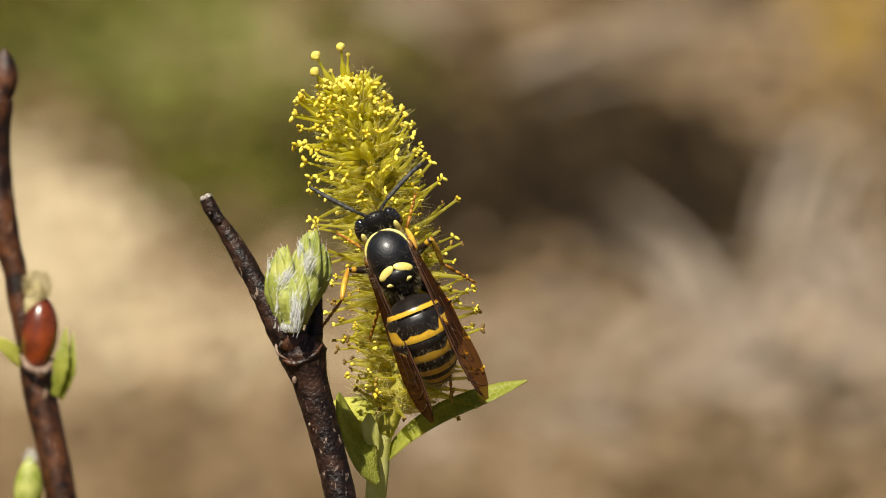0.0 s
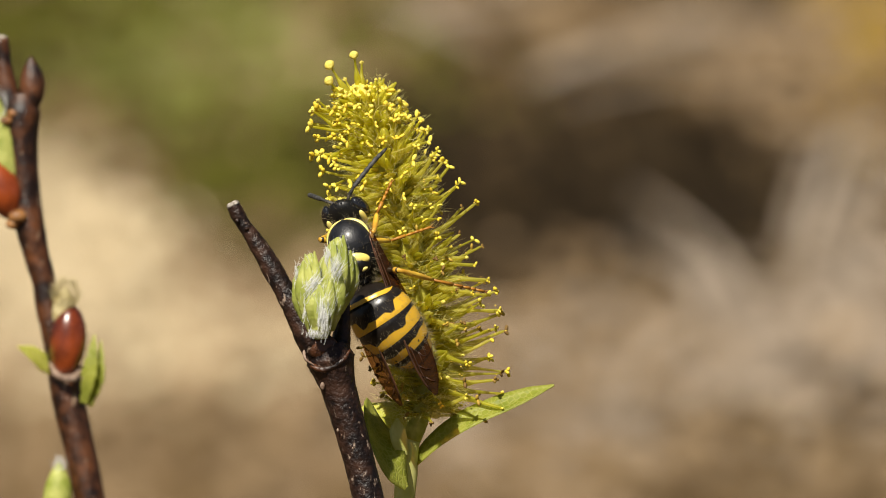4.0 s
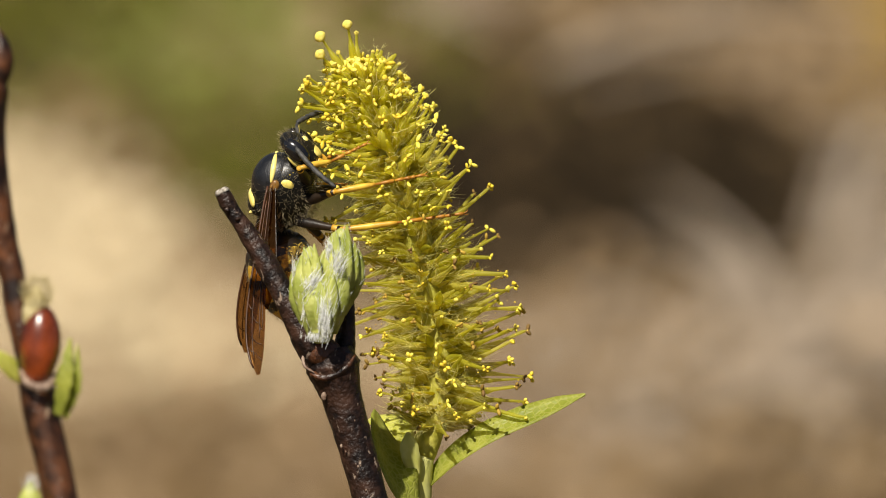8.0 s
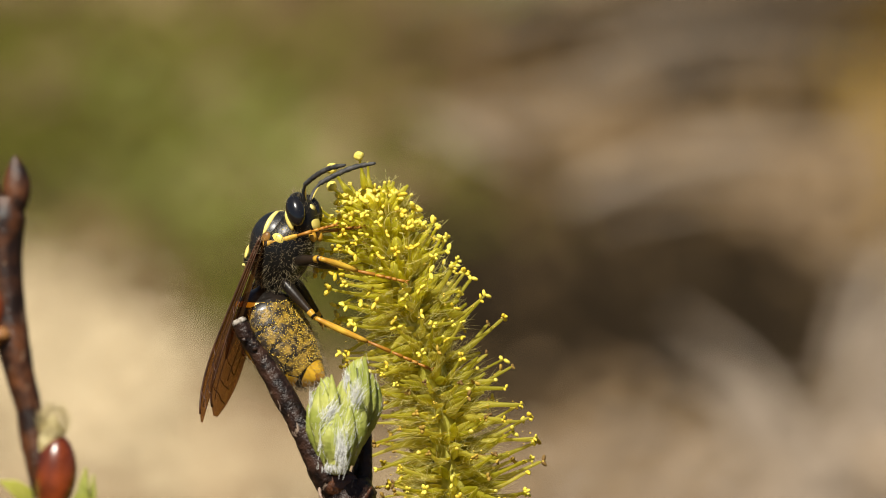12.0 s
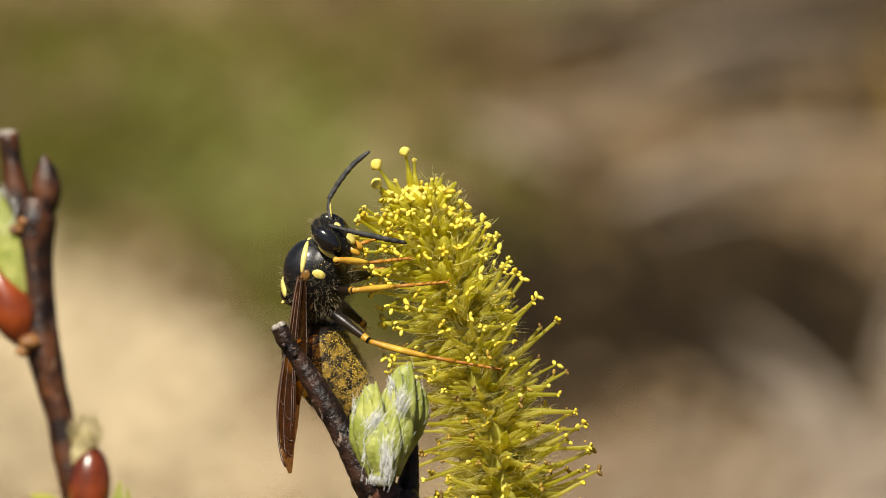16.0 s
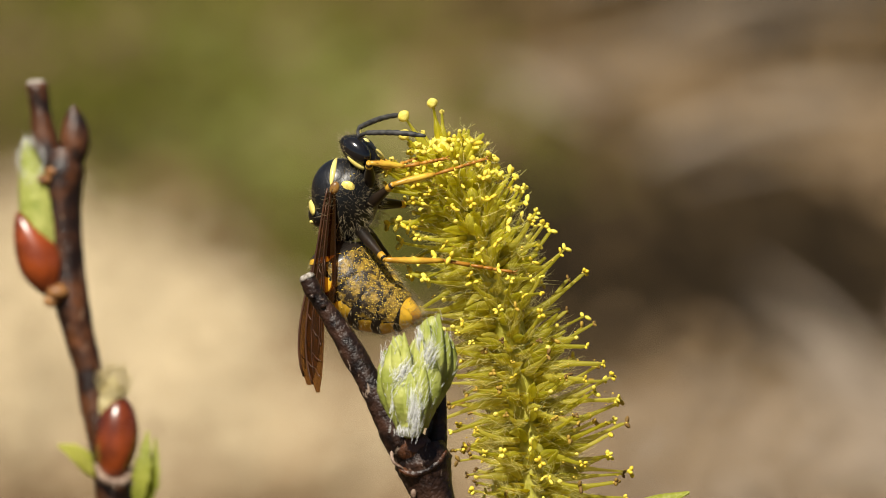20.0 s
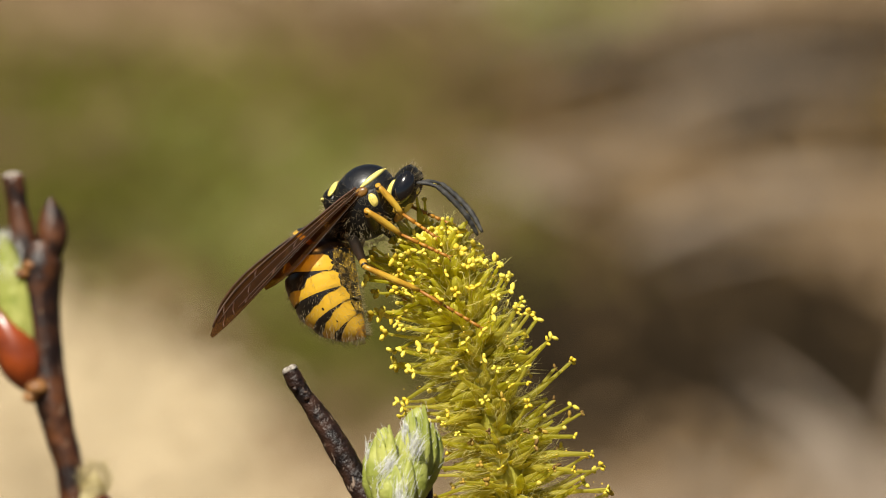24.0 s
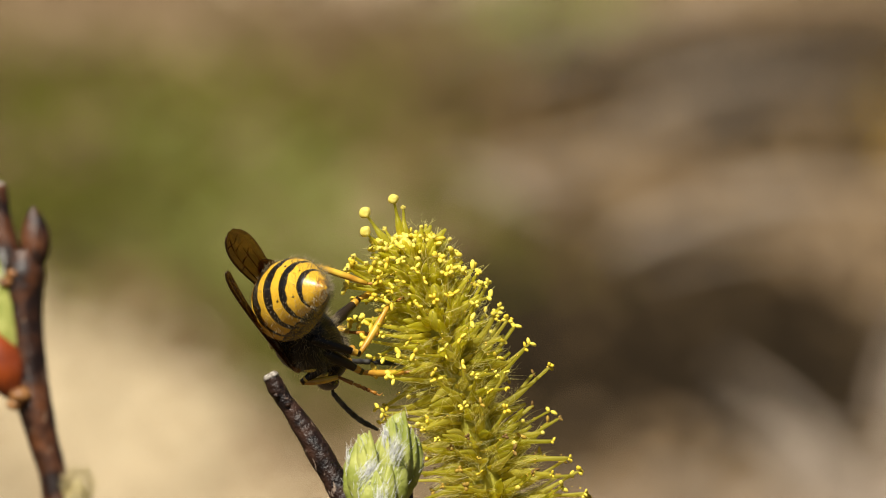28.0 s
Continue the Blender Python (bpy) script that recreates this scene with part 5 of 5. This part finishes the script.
def wasp_rows():
    """Rows for every moving piece, each half second and at each stance."""
    times = sorted(set([s[0] for s in STANCES] + [i * 0.5 for i in range(57)]))
    for s in STANCES:
        x = s[1][1].normalized()
        r = axes(x, s[1][2])
        for k, (name, sg) in enumerate((("front", -1), ("middle", -1), ("hind", -1), ("front", 1), ("middle", 1), ("hind", 1))):
            if s[1][8 + k] is None:
                rest = {"front": (3.6, 2.0, -3.6), "middle": (0.6, 3.4, -3.8), "hind": (-3.4, 3.2, -3.6)}[name]
                s[1][8 + k] = s[1][0] + r @ Vector((rest[0], sg * rest[1], rest[2]))
    rows = {}
    for t in times:
        k = max(i for i, s in enumerate(STANCES) if s[0] <= t + 1e-6)
        a, b = STANCES[k], STANCES[min(k + 1, len(STANCES) - 1)]
        u = 0 if b[0] == a[0] else (t - a[0]) / (b[0] - a[0])
        u = u * u * (3 - 2 * u) if b[0] - a[0] > 0.6 else u
        vec = [a[1][0].lerp(b[1][0], u)] + [turn_between(p, q, u) for p, q in zip(a[1][1:8], b[1][1:8])] + [p.lerp(q, u) for p, q in zip(a[1][8:], b[1][8:])]
        nod, yaw, twist = [p + (q - p) * u for p, q in zip(a[2], b[2])]
        place, ahead, up, tail, wr, wl, fr, fl = vec[:8]
        r = axes(ahead, up)
        ri = r.transposed()
        rows.setdefault("body", []).append((t, M @ (Matrix.Translation(place * MM) @ r.to_4x4())))
        hm = Matrix.Rotation(radians(yaw), 4, "Z") @ Matrix.Rotation(radians(nod), 4, "Y")
        rows.setdefault("head", []).append((t, Matrix.Translation(Vector((2.35, 0, 0.15)) * MM) @ hm))
        for side, sg, fv in (("r", -1, fr), ("l", 1, fl)):
            d = hm.to_3x3().transposed() @ (ri @ fv)
            rows.setdefault(("antenna", side), []).append((t, Matrix.Translation(Vector((1.30, sg * 0.36, 0.45)) * MM) @ axes(d, Vector((-0.3, sg * 0.5, 1))).to_4x4()))
        back = Vector((-1, 0, -0.08)).normalized()
        tl = ri @ tail
        p = Vector((-2.50, 0, -0.50))
        for i in range(6):
            d = turn_between(back, tl, (0.35, 0.70, 0.95, 1.15, 1.30, 1.40)[i])
            q = back.rotation_difference(d)
            z = Vector((0, 0, 1))
            z.rotate(q)
            rows.setdefault(("ring", i), []).append((t, Matrix.Translation(p * MM) @ axes(d, z).to_4x4() @ Matrix.Rotation(radians(twist) * min(1, 0.4 + 0.2 * i), 4, "X")))
            p = p + d * (AB_CUT[i + 1] - AB_CUT[i])
        for side, sg, wv in (("r", -1, wr), ("l", 1, wl)):
            d = ri @ wv
            rows.setdefault(("wing", side), []).append((t, Matrix.Translation(Vector((0.55, sg * 1.62, 0.62)) * MM) @ axes(d, Vector((0, sg * 0.9, 1)) if abs(d.z) < 0.9 else Vector((1, sg * 0.5, 0))).to_4x4()))
        for n, (side, sg) in enumerate((("r", -1), ("l", 1))):
            for k, (name, (hx, hy, hz, lf, lt, ls)) in enumerate(LEGS.items()):
                foot = ri @ (vec[8 + n * 3 + k] - place)
                bend = Vector(({"front": 0.5, "middle": 0.1, "hind": -0.5}[name], sg * 0.9, 0.55)).normalized()
                for j, m in enumerate(leg_poses(Vector((hx, sg * hy, hz)), foot, lf, lt, ls, bend)):
                    rows.setdefault((side, name, j), []).append((t, m))
    return rows


build_fork()
build_left_twig()
build_shoot()
wasp = build_wasp()
catkin = build_catkin()


# ---- motion ----
def motions():
    """All that moves: the catkin bends under the wasp, and the wasp climbs and turns on it."""
    pivot = at(*CAT_BASE, 0)
    rows = []
    for t, lean in ((0.0, 3.30), (1.0, 3.30), (1.5, 2.90), (2.0, 1.50), (5.0, 1.40), (5.5, 0.80), (6.0, 0.95), (7.0, 1.00), (7.5, 0.45), (8.0, 0.00), (9.0, -0.10), (10.5, -0.10), (11.0, -0.30), (11.5, -1.00), (14.0, -1.00), (16.0, -0.75), (18.0, -0.90), (20.0, -0.95), (28.0, -1.05)):
        rows.append((t, M @ Matrix.Translation(pivot) @ Matrix.Rotation(radians(lean), 4, "Y") @ Matrix.Translation(-pivot)))
    walk(catkin, rows)
    stance(0.0, (-0.61, -6.56, -0.83), (-0.37, 0.27, 0.89), (-0.16, -0.96, 0.22), (0.33, 0.48, -0.81), (0.46, -0.00, -0.89), (0.38, -0.00, -0.92), (0.63, 0.00, 0.77), (-0.90, 0.00, 0.44), ((0.93, -5.00, 3.90), (5.17, -3.00, -2.21), (3.66, -2.00, -10.19), (-4.40, -4.00, 1.08), (-5.60, -9.00, -5.56), (-2.15, -3.00, -6.26)), nod=30)
    stance(1.0, (-1.08, -6.55, -0.80), (-0.53, 0.16, 0.83), (-0.08, -0.99, 0.13), (0.27, 0.60, -0.76), (0.52, -0.00, -0.86), (0.46, -0.11, -0.88), (0.33, 0.00, 0.94), (-0.48, 0.78, 0.40), ((-0.92, -5.00, 3.95), (4.89, -3.00, -1.99), (3.53, -2.00, -9.99), (-4.49, -4.00, 0.96), (-5.41, -9.00, -5.57), (-2.27, -3.00, -8.80)), nod=30)
    stance(2.0, (-5.05, -5.50, 0.48), (-0.34, 0.05, 0.94), (-0.53, -0.83, -0.15), (0.54, 0.39, -0.75), (0.42, -0.21, -0.88), (0.42, -0.00, -0.91), (0.68, -0.31, 0.67), (-0.40, 0.88, 0.25), ((-2.41, -4.00, 5.49), (0.11, -4.00, 1.98), (4.63, -3.00, -2.50), None, None, None), nod=32)
    stance(2.5, (-5.33, -5.54, 0.37), (-0.20, 0.17, 0.96), (-0.47, -0.88, 0.05), (0.66, 0.16, -0.74), (0.37, -0.13, -0.92), (0.39, -0.00, -0.92), (0.68, 0.28, 0.68), (-0.75, 0.64, -0.17), ((-2.51, -4.00, 5.23), (0.16, -4.00, 2.05), (4.49, -3.00, -2.33), None, None, None), nod=32)
    stance(4.5, (-5.23, -5.57, 0.30), (-0.26, 0.32, 0.91), (-0.25, -0.93, 0.26), (0.65, 0.19, -0.73), (0.39, -0.00, -0.92), (0.43, -0.00, -0.90), (0.55, 0.00, 0.83), (-0.41, 0.88, 0.24), ((-2.67, -4.00, 5.20), (0.12, -4.00, 2.02), (3.91, -3.00, -2.55), None, None, None), nod=32)
    stance(5.0, (-6.21, -5.02, 0.54), (-0.28, 0.05, 0.96), (-0.58, -0.80, -0.13), (0.81, 0.04, -0.58), (0.55, -0.00, -0.84), (0.50, -0.00, -0.86), (0.42, -0.42, 0.80), (-0.19, 0.86, 0.47), ((-5.45, -4.00, 6.40), (-0.36, -4.00, 1.61), (3.65, -3.00, -2.78), None, None, None), nod=32)
    stance(5.5, (-8.21, -4.00, 2.54), (0.00, 0.05, 1.00), (-0.81, -0.59, 0.03), (0.77, 0.00, -0.64), (0.45, -0.05, -0.89), (0.42, 0.00, -0.91), (0.43, -0.18, 0.88), (-0.08, 0.52, 0.85), ((-5.83, -4.00, 6.48), (-1.35, -4.00, 2.20), (2.96, -3.00, 0.79), None, None, None), nod=28)
    stance(6.0, (-8.10, -3.04, 1.61), (0.04, 0.14, 0.99), (-0.97, 0.22, 0.01), (0.89, -0.18, -0.42), (0.46, -0.00, -0.89), (0.44, 0.05, -0.90), (0.67, -0.68, 0.30), (0.21, 0.76, 0.61), ((-4.86, -4.00, 7.04), (-0.72, -4.00, 2.58), (3.23, -3.00, 2.77), None, None, (0.69, -2.00, -8.85)), nod=20, twist=30)
    stance(7.0, (-8.89, -2.58, 2.29), (-0.07, -0.18, 0.98), (-0.99, 0.12, -0.04), (0.74, 0.17, -0.65), (0.44, -0.00, -0.90), (0.43, 0.05, -0.90), (0.26, -0.62, 0.74), (0.35, 0.23, 0.91), ((-4.84, -4.00, 7.10), (-1.09, -4.00, 5.15), (0.88, -3.00, 2.84), None, None, (0.56, -2.00, -8.78)), nod=20, twist=30)
    stance(7.5, (-8.54, -2.05, 1.63), (-0.08, -0.06, 1.00), (-0.97, 0.25, -0.06), (0.78, -0.27, -0.56), (0.43, -0.00, -0.90), (0.43, 0.05, -0.90), (0.70, -0.51, 0.50), (0.16, 0.63, 0.76), ((-5.06, -4.00, 6.83), (-0.95, -4.00, 5.04), (1.01, -3.00, 2.72), None, None, None), nod=20, twist=30)
    stance(8.0, (-10.28, -1.51, 3.78), (0.34, -0.33, 0.88), (-0.94, -0.04, 0.35), (0.51, 0.07, -0.86), (-0.05, -0.25, -0.97), (-0.15, 0.28, -0.95), (0.47, -0.59, -0.66), (0.49, 0.79, 0.38), ((-4.82, -4.00, 6.60), (-1.21, -4.00, 4.65), (1.46, -3.00, 2.24), None, None, None), nod=20, twist=30)
    stance(9.0, (-10.44, -1.52, 4.44), (0.27, -0.35, 0.90), (-0.96, -0.03, 0.28), (0.38, 0.15, -0.91), (-0.09, -0.17, -0.98), (-0.14, 0.05, -0.99), (0.81, -0.57, -0.14), (0.50, 0.86, 0.05), ((-5.31, -4.00, 6.50), (-1.51, -4.00, 4.84), (-1.36, -3.00, 0.73), None, None, None), nod=20, twist=30)
    stance(10.0, (-10.70, -1.51, 4.04), (0.06, -0.36, 0.93), (-1.00, -0.06, 0.05), (0.43, -0.19, -0.88), (0.13, -0.26, -0.96), (0.16, 0.05, -0.99), (0.68, -0.63, 0.38), (0.17, 0.76, 0.63), ((-5.18, -4.00, 6.65), (-1.54, -4.00, 4.88), (-1.17, -3.00, 0.42), None, None, None), nod=20, twist=30)
    stance(11.0, (-11.40, -1.51, 6.01), (0.15, -0.37, 0.92), (-0.99, -0.09, 0.13), (0.56, -0.45, -0.69), (0.02, -0.22, -0.98), (-0.04, 0.05, -1.00), (0.72, -0.70, 0.02), (0.59, 0.69, 0.41), ((-5.37, -4.00, 6.63), (-3.23, -4.00, 6.10), (-0.52, -3.00, 0.38), None, None, None), nod=20, twist=30)
    stance(11.5, (-11.56, -1.61, 8.28), (0.44, -0.24, 0.86), (-0.81, 0.32, 0.50), (0.56, -0.24, -0.79), (-0.30, -0.00, -0.95), (-0.34, 0.05, -0.94), (0.49, -0.71, 0.51), (0.83, 0.09, 0.55), ((-8.20, -4.00, 9.72), (-3.54, -4.00, 6.20), (-1.01, -3.00, 0.16), None, None, None), nod=40, twist=30)
    stance(13.5, (-11.55, -1.64, 7.78), (0.44, -0.25, 0.86), (-0.79, 0.35, 0.50), (0.58, -0.29, -0.76), (-0.29, -0.00, -0.96), (-0.34, 0.05, -0.94), (0.46, -0.73, 0.51), (0.83, 0.06, 0.55), ((-8.22, -4.00, 8.58), (-3.48, -4.00, 6.02), (-1.12, -3.00, 0.25), None, None, None), nod=40, twist=30)
    stance(14.0, (-11.73, -1.54, 8.14), (0.28, -0.35, 0.89), (-0.87, 0.30, 0.39), (0.58, -0.28, -0.76), (-0.11, -0.15, -0.98), (-0.25, 0.00, -0.97), (0.49, -0.82, -0.30), (0.62, -0.55, -0.45), ((-7.13, -4.00, 9.03), (-3.61, -4.00, 6.14), (-1.05, -3.00, 0.40), None, None, None), nod=40, twist=30)
    stance(15.0, (-12.01, -1.52, 7.11), (0.36, -0.52, 0.77), (-0.93, -0.22, 0.29), (0.65, -0.07, -0.76), (-0.24, -0.33, -0.91), (-0.30, 0.05, -0.95), (0.84, -0.00, -0.54), (0.51, 0.00, 0.86), ((-7.19, -4.00, 7.18), (-3.75, -4.00, 6.17), (-0.55, -3.00, 0.63), None, None, None), nod=20, twist=20)
    stance(16.0, (-11.84, -1.51, 6.55), (0.30, -0.42, 0.86), (-0.94, 0.02, 0.33), (0.58, -0.07, -0.81), (-0.04, -0.28, -0.96), (-0.10, 0.05, -0.99), (0.97, -0.03, -0.23), (0.44, 0.00, 0.90), ((-6.08, -4.00, 7.65), (-3.88, -4.00, 6.23), (-0.17, -3.00, 0.83), None, None, None), nod=20, twist=30)
    stance(17.0, (-11.60, -1.52, 6.67), (0.29, -0.42, 0.86), (-0.95, -0.04, 0.30), (0.57, -0.14, -0.81), (-0.09, -0.28, -0.96), (-0.14, 0.05, -0.99), (0.69, -0.68, -0.22), (0.24, 0.58, 0.78), ((-5.66, -4.00, 7.98), (-3.95, -4.00, 6.12), (-0.19, -3.00, 0.53), None, None, None), nod=20, twist=30)
    stance(18.0, (-11.36, -1.99, 5.61), (0.47, -0.44, 0.76), (-0.78, -0.62, 0.13), (0.77, 0.13, -0.62), (-0.27, -0.33, -0.90), (-0.20, 0.40, -0.89), (0.95, -0.00, -0.31), (0.28, -0.00, 0.96), ((-6.84, -4.00, 6.17), (-4.07, -4.00, 6.24), (-0.34, -3.00, 0.95), (-8.77, 0.00, 12.15), None, None), nod=26, twist=30)
    stance(19.0, (-10.52, -2.03, 6.60), (0.44, -0.32, 0.84), (-0.58, -0.81, -0.00), (0.57, 0.28, -0.78), (-0.21, -0.28, -0.94), (-0.16, 0.31, -0.94), (0.96, -0.00, -0.27), (-0.01, -0.00, 1.00), ((-5.43, -4.00, 7.91), (-3.70, -4.00, 6.05), (-0.23, -3.00, 0.47), (-11.00, 0.00, 9.49), None, None), nod=26, twist=30)
    stance(19.5, (-11.98, -2.02, 6.81), (0.34, -0.02, 0.94), (0.19, -0.98, -0.09), (0.74, 0.10, -0.66), (-0.02, -0.28, -0.96), (0.11, 0.30, -0.95), (0.91, 0.00, 0.41), (0.83, 0.55, 0.02), ((-4.97, -4.00, 11.77), (-3.49, -4.00, 5.75), (-1.00, -3.00, 0.41), None, None, None), nod=26, twist=30)
    stance(20.0, (-11.87, -1.55, 8.37), (0.30, -0.13, 0.94), (-0.95, 0.08, 0.31), (0.76, -0.26, -0.60), (-0.05, -0.00, -1.00), (-0.13, 0.00, -0.99), (0.83, -0.56, 0.05), (0.51, 0.79, 0.34), ((-5.68, -4.00, 10.69), (-3.32, -4.00, 10.66), (-1.65, -3.00, 3.96), None, None, None), nod=20, twist=50)
    stance(21.0, (-12.65, -1.05, 11.02), (0.52, -0.18, 0.84), (-0.80, 0.23, 0.55), (0.75, -0.10, -0.65), (-0.24, -0.00, -0.97), (-0.28, 0.05, -0.96), (0.86, -0.10, -0.50), (0.78, 0.28, -0.56), ((-6.91, -4.00, 10.27), (-4.62, -4.00, 9.23), (-1.21, -3.00, 3.79), None, None, None), nod=20, twist=10)
    stance(21.5, (-11.82, -1.07, 11.46), (0.69, -0.17, 0.70), (-0.65, 0.28, 0.70), (0.71, -0.10, -0.69), (-0.42, -0.00, -0.91), (-0.44, 0.05, -0.90), (0.79, -0.60, 0.14), (0.94, 0.17, 0.29), ((-4.90, -4.00, 11.63), (-4.72, -4.00, 9.11), (-1.35, -3.00, 6.27), None, None, None), nod=20, twist=0)
    stance(23.5, (-10.17, -1.10, 13.65), (0.75, -0.21, 0.62), (-0.59, 0.19, 0.78), (0.43, -0.20, -0.88), (-0.63, -0.20, -0.75), (-0.71, 0.05, -0.71), (0.68, -0.00, -0.74), (0.71, 0.00, -0.70), ((-5.94, -4.00, 13.33), (-4.31, -4.00, 9.86), (-2.68, -3.00, 5.74), None, None, (-5.68, 0.00, 5.12)), nod=46, twist=-25)
    stance(24.0, (-9.60, -1.09, 13.45), (0.85, -0.23, 0.46), (-0.56, 0.05, 0.83), (0.36, -0.20, -0.91), (-0.71, -0.00, -0.71), (-0.75, 0.05, -0.66), (0.79, -0.00, -0.62), (0.81, 0.00, -0.58), ((-5.31, -4.00, 11.32), (-4.59, -4.00, 10.15), (-2.71, -3.00, 5.99), None, None, (-5.34, 0.00, 5.38)), nod=52, twist=-35)
    stance(24.5, (-9.79, -1.12, 13.23), (0.83, -0.11, 0.55), (-0.51, 0.25, 0.82), (0.32, 0.23, -0.92), (-0.67, -0.00, -0.74), (-0.71, 0.05, -0.71), (0.57, -0.65, -0.51), (0.80, 0.00, 0.60), ((-4.73, -4.00, 11.32), (-4.40, -4.00, 9.99), (-3.10, -3.00, 5.84), None, None, (-5.46, 0.00, 5.38)), nod=46, twist=-35)
    stance(25.0, (-11.43, -0.53, 12.53), (-0.03, 0.82, 0.57), (-0.74, -0.40, 0.54), (0.64, -0.35, -0.68), (-0.30, -0.86, -0.42), (-0.12, -0.92, -0.38), (0.95, 0.00, -0.33), (0.99, 0.00, -0.13), ((-5.78, -3.00, 12.65), (-4.56, -4.00, 9.94), (-5.94, -4.00, 6.62), None, None, None), nod=30)
    stance(25.5, (-11.13, -0.53, 13.65), (0.24, 0.90, 0.36), (-0.75, -0.07, 0.66), (0.59, -0.45, -0.67), (-0.36, -0.89, -0.27), (-0.32, -0.90, -0.29), (0.92, 0.00, -0.40), (0.95, 0.00, -0.31), (None, None, (-4.08, 0.30, 7.76), None, None, (-3.68, 0.30, 4.60)), nod=30)
    stance(26.0, (-11.44, 1.47, 11.80), (0.16, 0.98, -0.12), (-0.90, 0.20, 0.39), (0.69, -0.41, -0.59), (-0.11, -0.96, 0.27), (-0.13, -0.94, 0.32), (0.64, 0.75, 0.16), (0.39, 0.00, -0.92), (None, (-6.39, 1.50, 12.21), (-3.77, 0.30, 8.30), None, None, (-4.62, 0.30, 4.83)), nod=30)
    stance(26.5, (-13.31, -0.52, 8.52), (0.14, 0.91, -0.39), (-0.97, 0.20, 0.10), (0.91, -0.40, -0.09), (-0.16, -0.87, 0.46), (-0.16, -0.84, 0.51), (0.55, 0.84, 0.04), (0.77, 0.00, -0.64), (None, None, (-5.13, 0.30, 8.78), None, (-5.44, 0.30, 4.66), (-3.33, 0.30, 7.95)), nod=30)
    stance(27.0, (-12.63, -0.51, 6.01), (0.36, 0.93, -0.13), (-0.93, 0.35, -0.07), (0.96, -0.27, 0.04), (-0.19, -0.94, 0.28), (-0.13, -0.95, 0.29), (0.63, 0.70, 0.35), (0.90, 0.00, -0.44), (None, None, (-4.49, 0.30, 8.52), None, (-6.97, 0.30, 3.70), (-3.93, 0.30, 4.99)), nod=30)
    stance(27.5, (-11.92, -1.01, 6.60), (0.46, 0.79, -0.41), (-0.87, 0.48, -0.05), (0.91, -0.30, 0.29), (-0.32, -0.86, 0.40), (-0.23, -0.78, 0.58), (0.76, 0.64, 0.08), (0.62, 0.14, -0.77), (None, None, (-4.50, 0.30, 9.52), None, (-4.39, 0.30, 3.89), (-3.32, 0.30, 8.77)), nod=30)
    stance(28.0, (-12.03, -1.50, 5.81), (0.48, 0.73, -0.49), (-0.85, 0.53, -0.06), (0.36, -0.91, 0.20), (-0.32, -0.84, 0.43), (-0.27, -0.85, 0.45), (0.80, 0.60, -0.00), (0.49, 0.48, -0.73), (None, (-3.45, 1.50, 9.99), (-4.20, 0.30, 9.12), None, (-2.68, 0.30, 3.87), (-3.45, 0.30, 9.46)), nod=30)
    moves = wasp_rows()
    walk(wasp, moves["body"])
    walk(WASP["head"], moves["head"])
    for i in range(6):
        walk(WASP["ring", i], moves["ring", i])
    for side in ("r", "l"):
        walk(WASP["wing", side], moves["wing", side])
        walk(WASP["antenna", side], moves["antenna", side])
        for name in LEGS:
            for j in range(3):
                walk(WASP[side, name][j], moves[side, name, j])


motions()
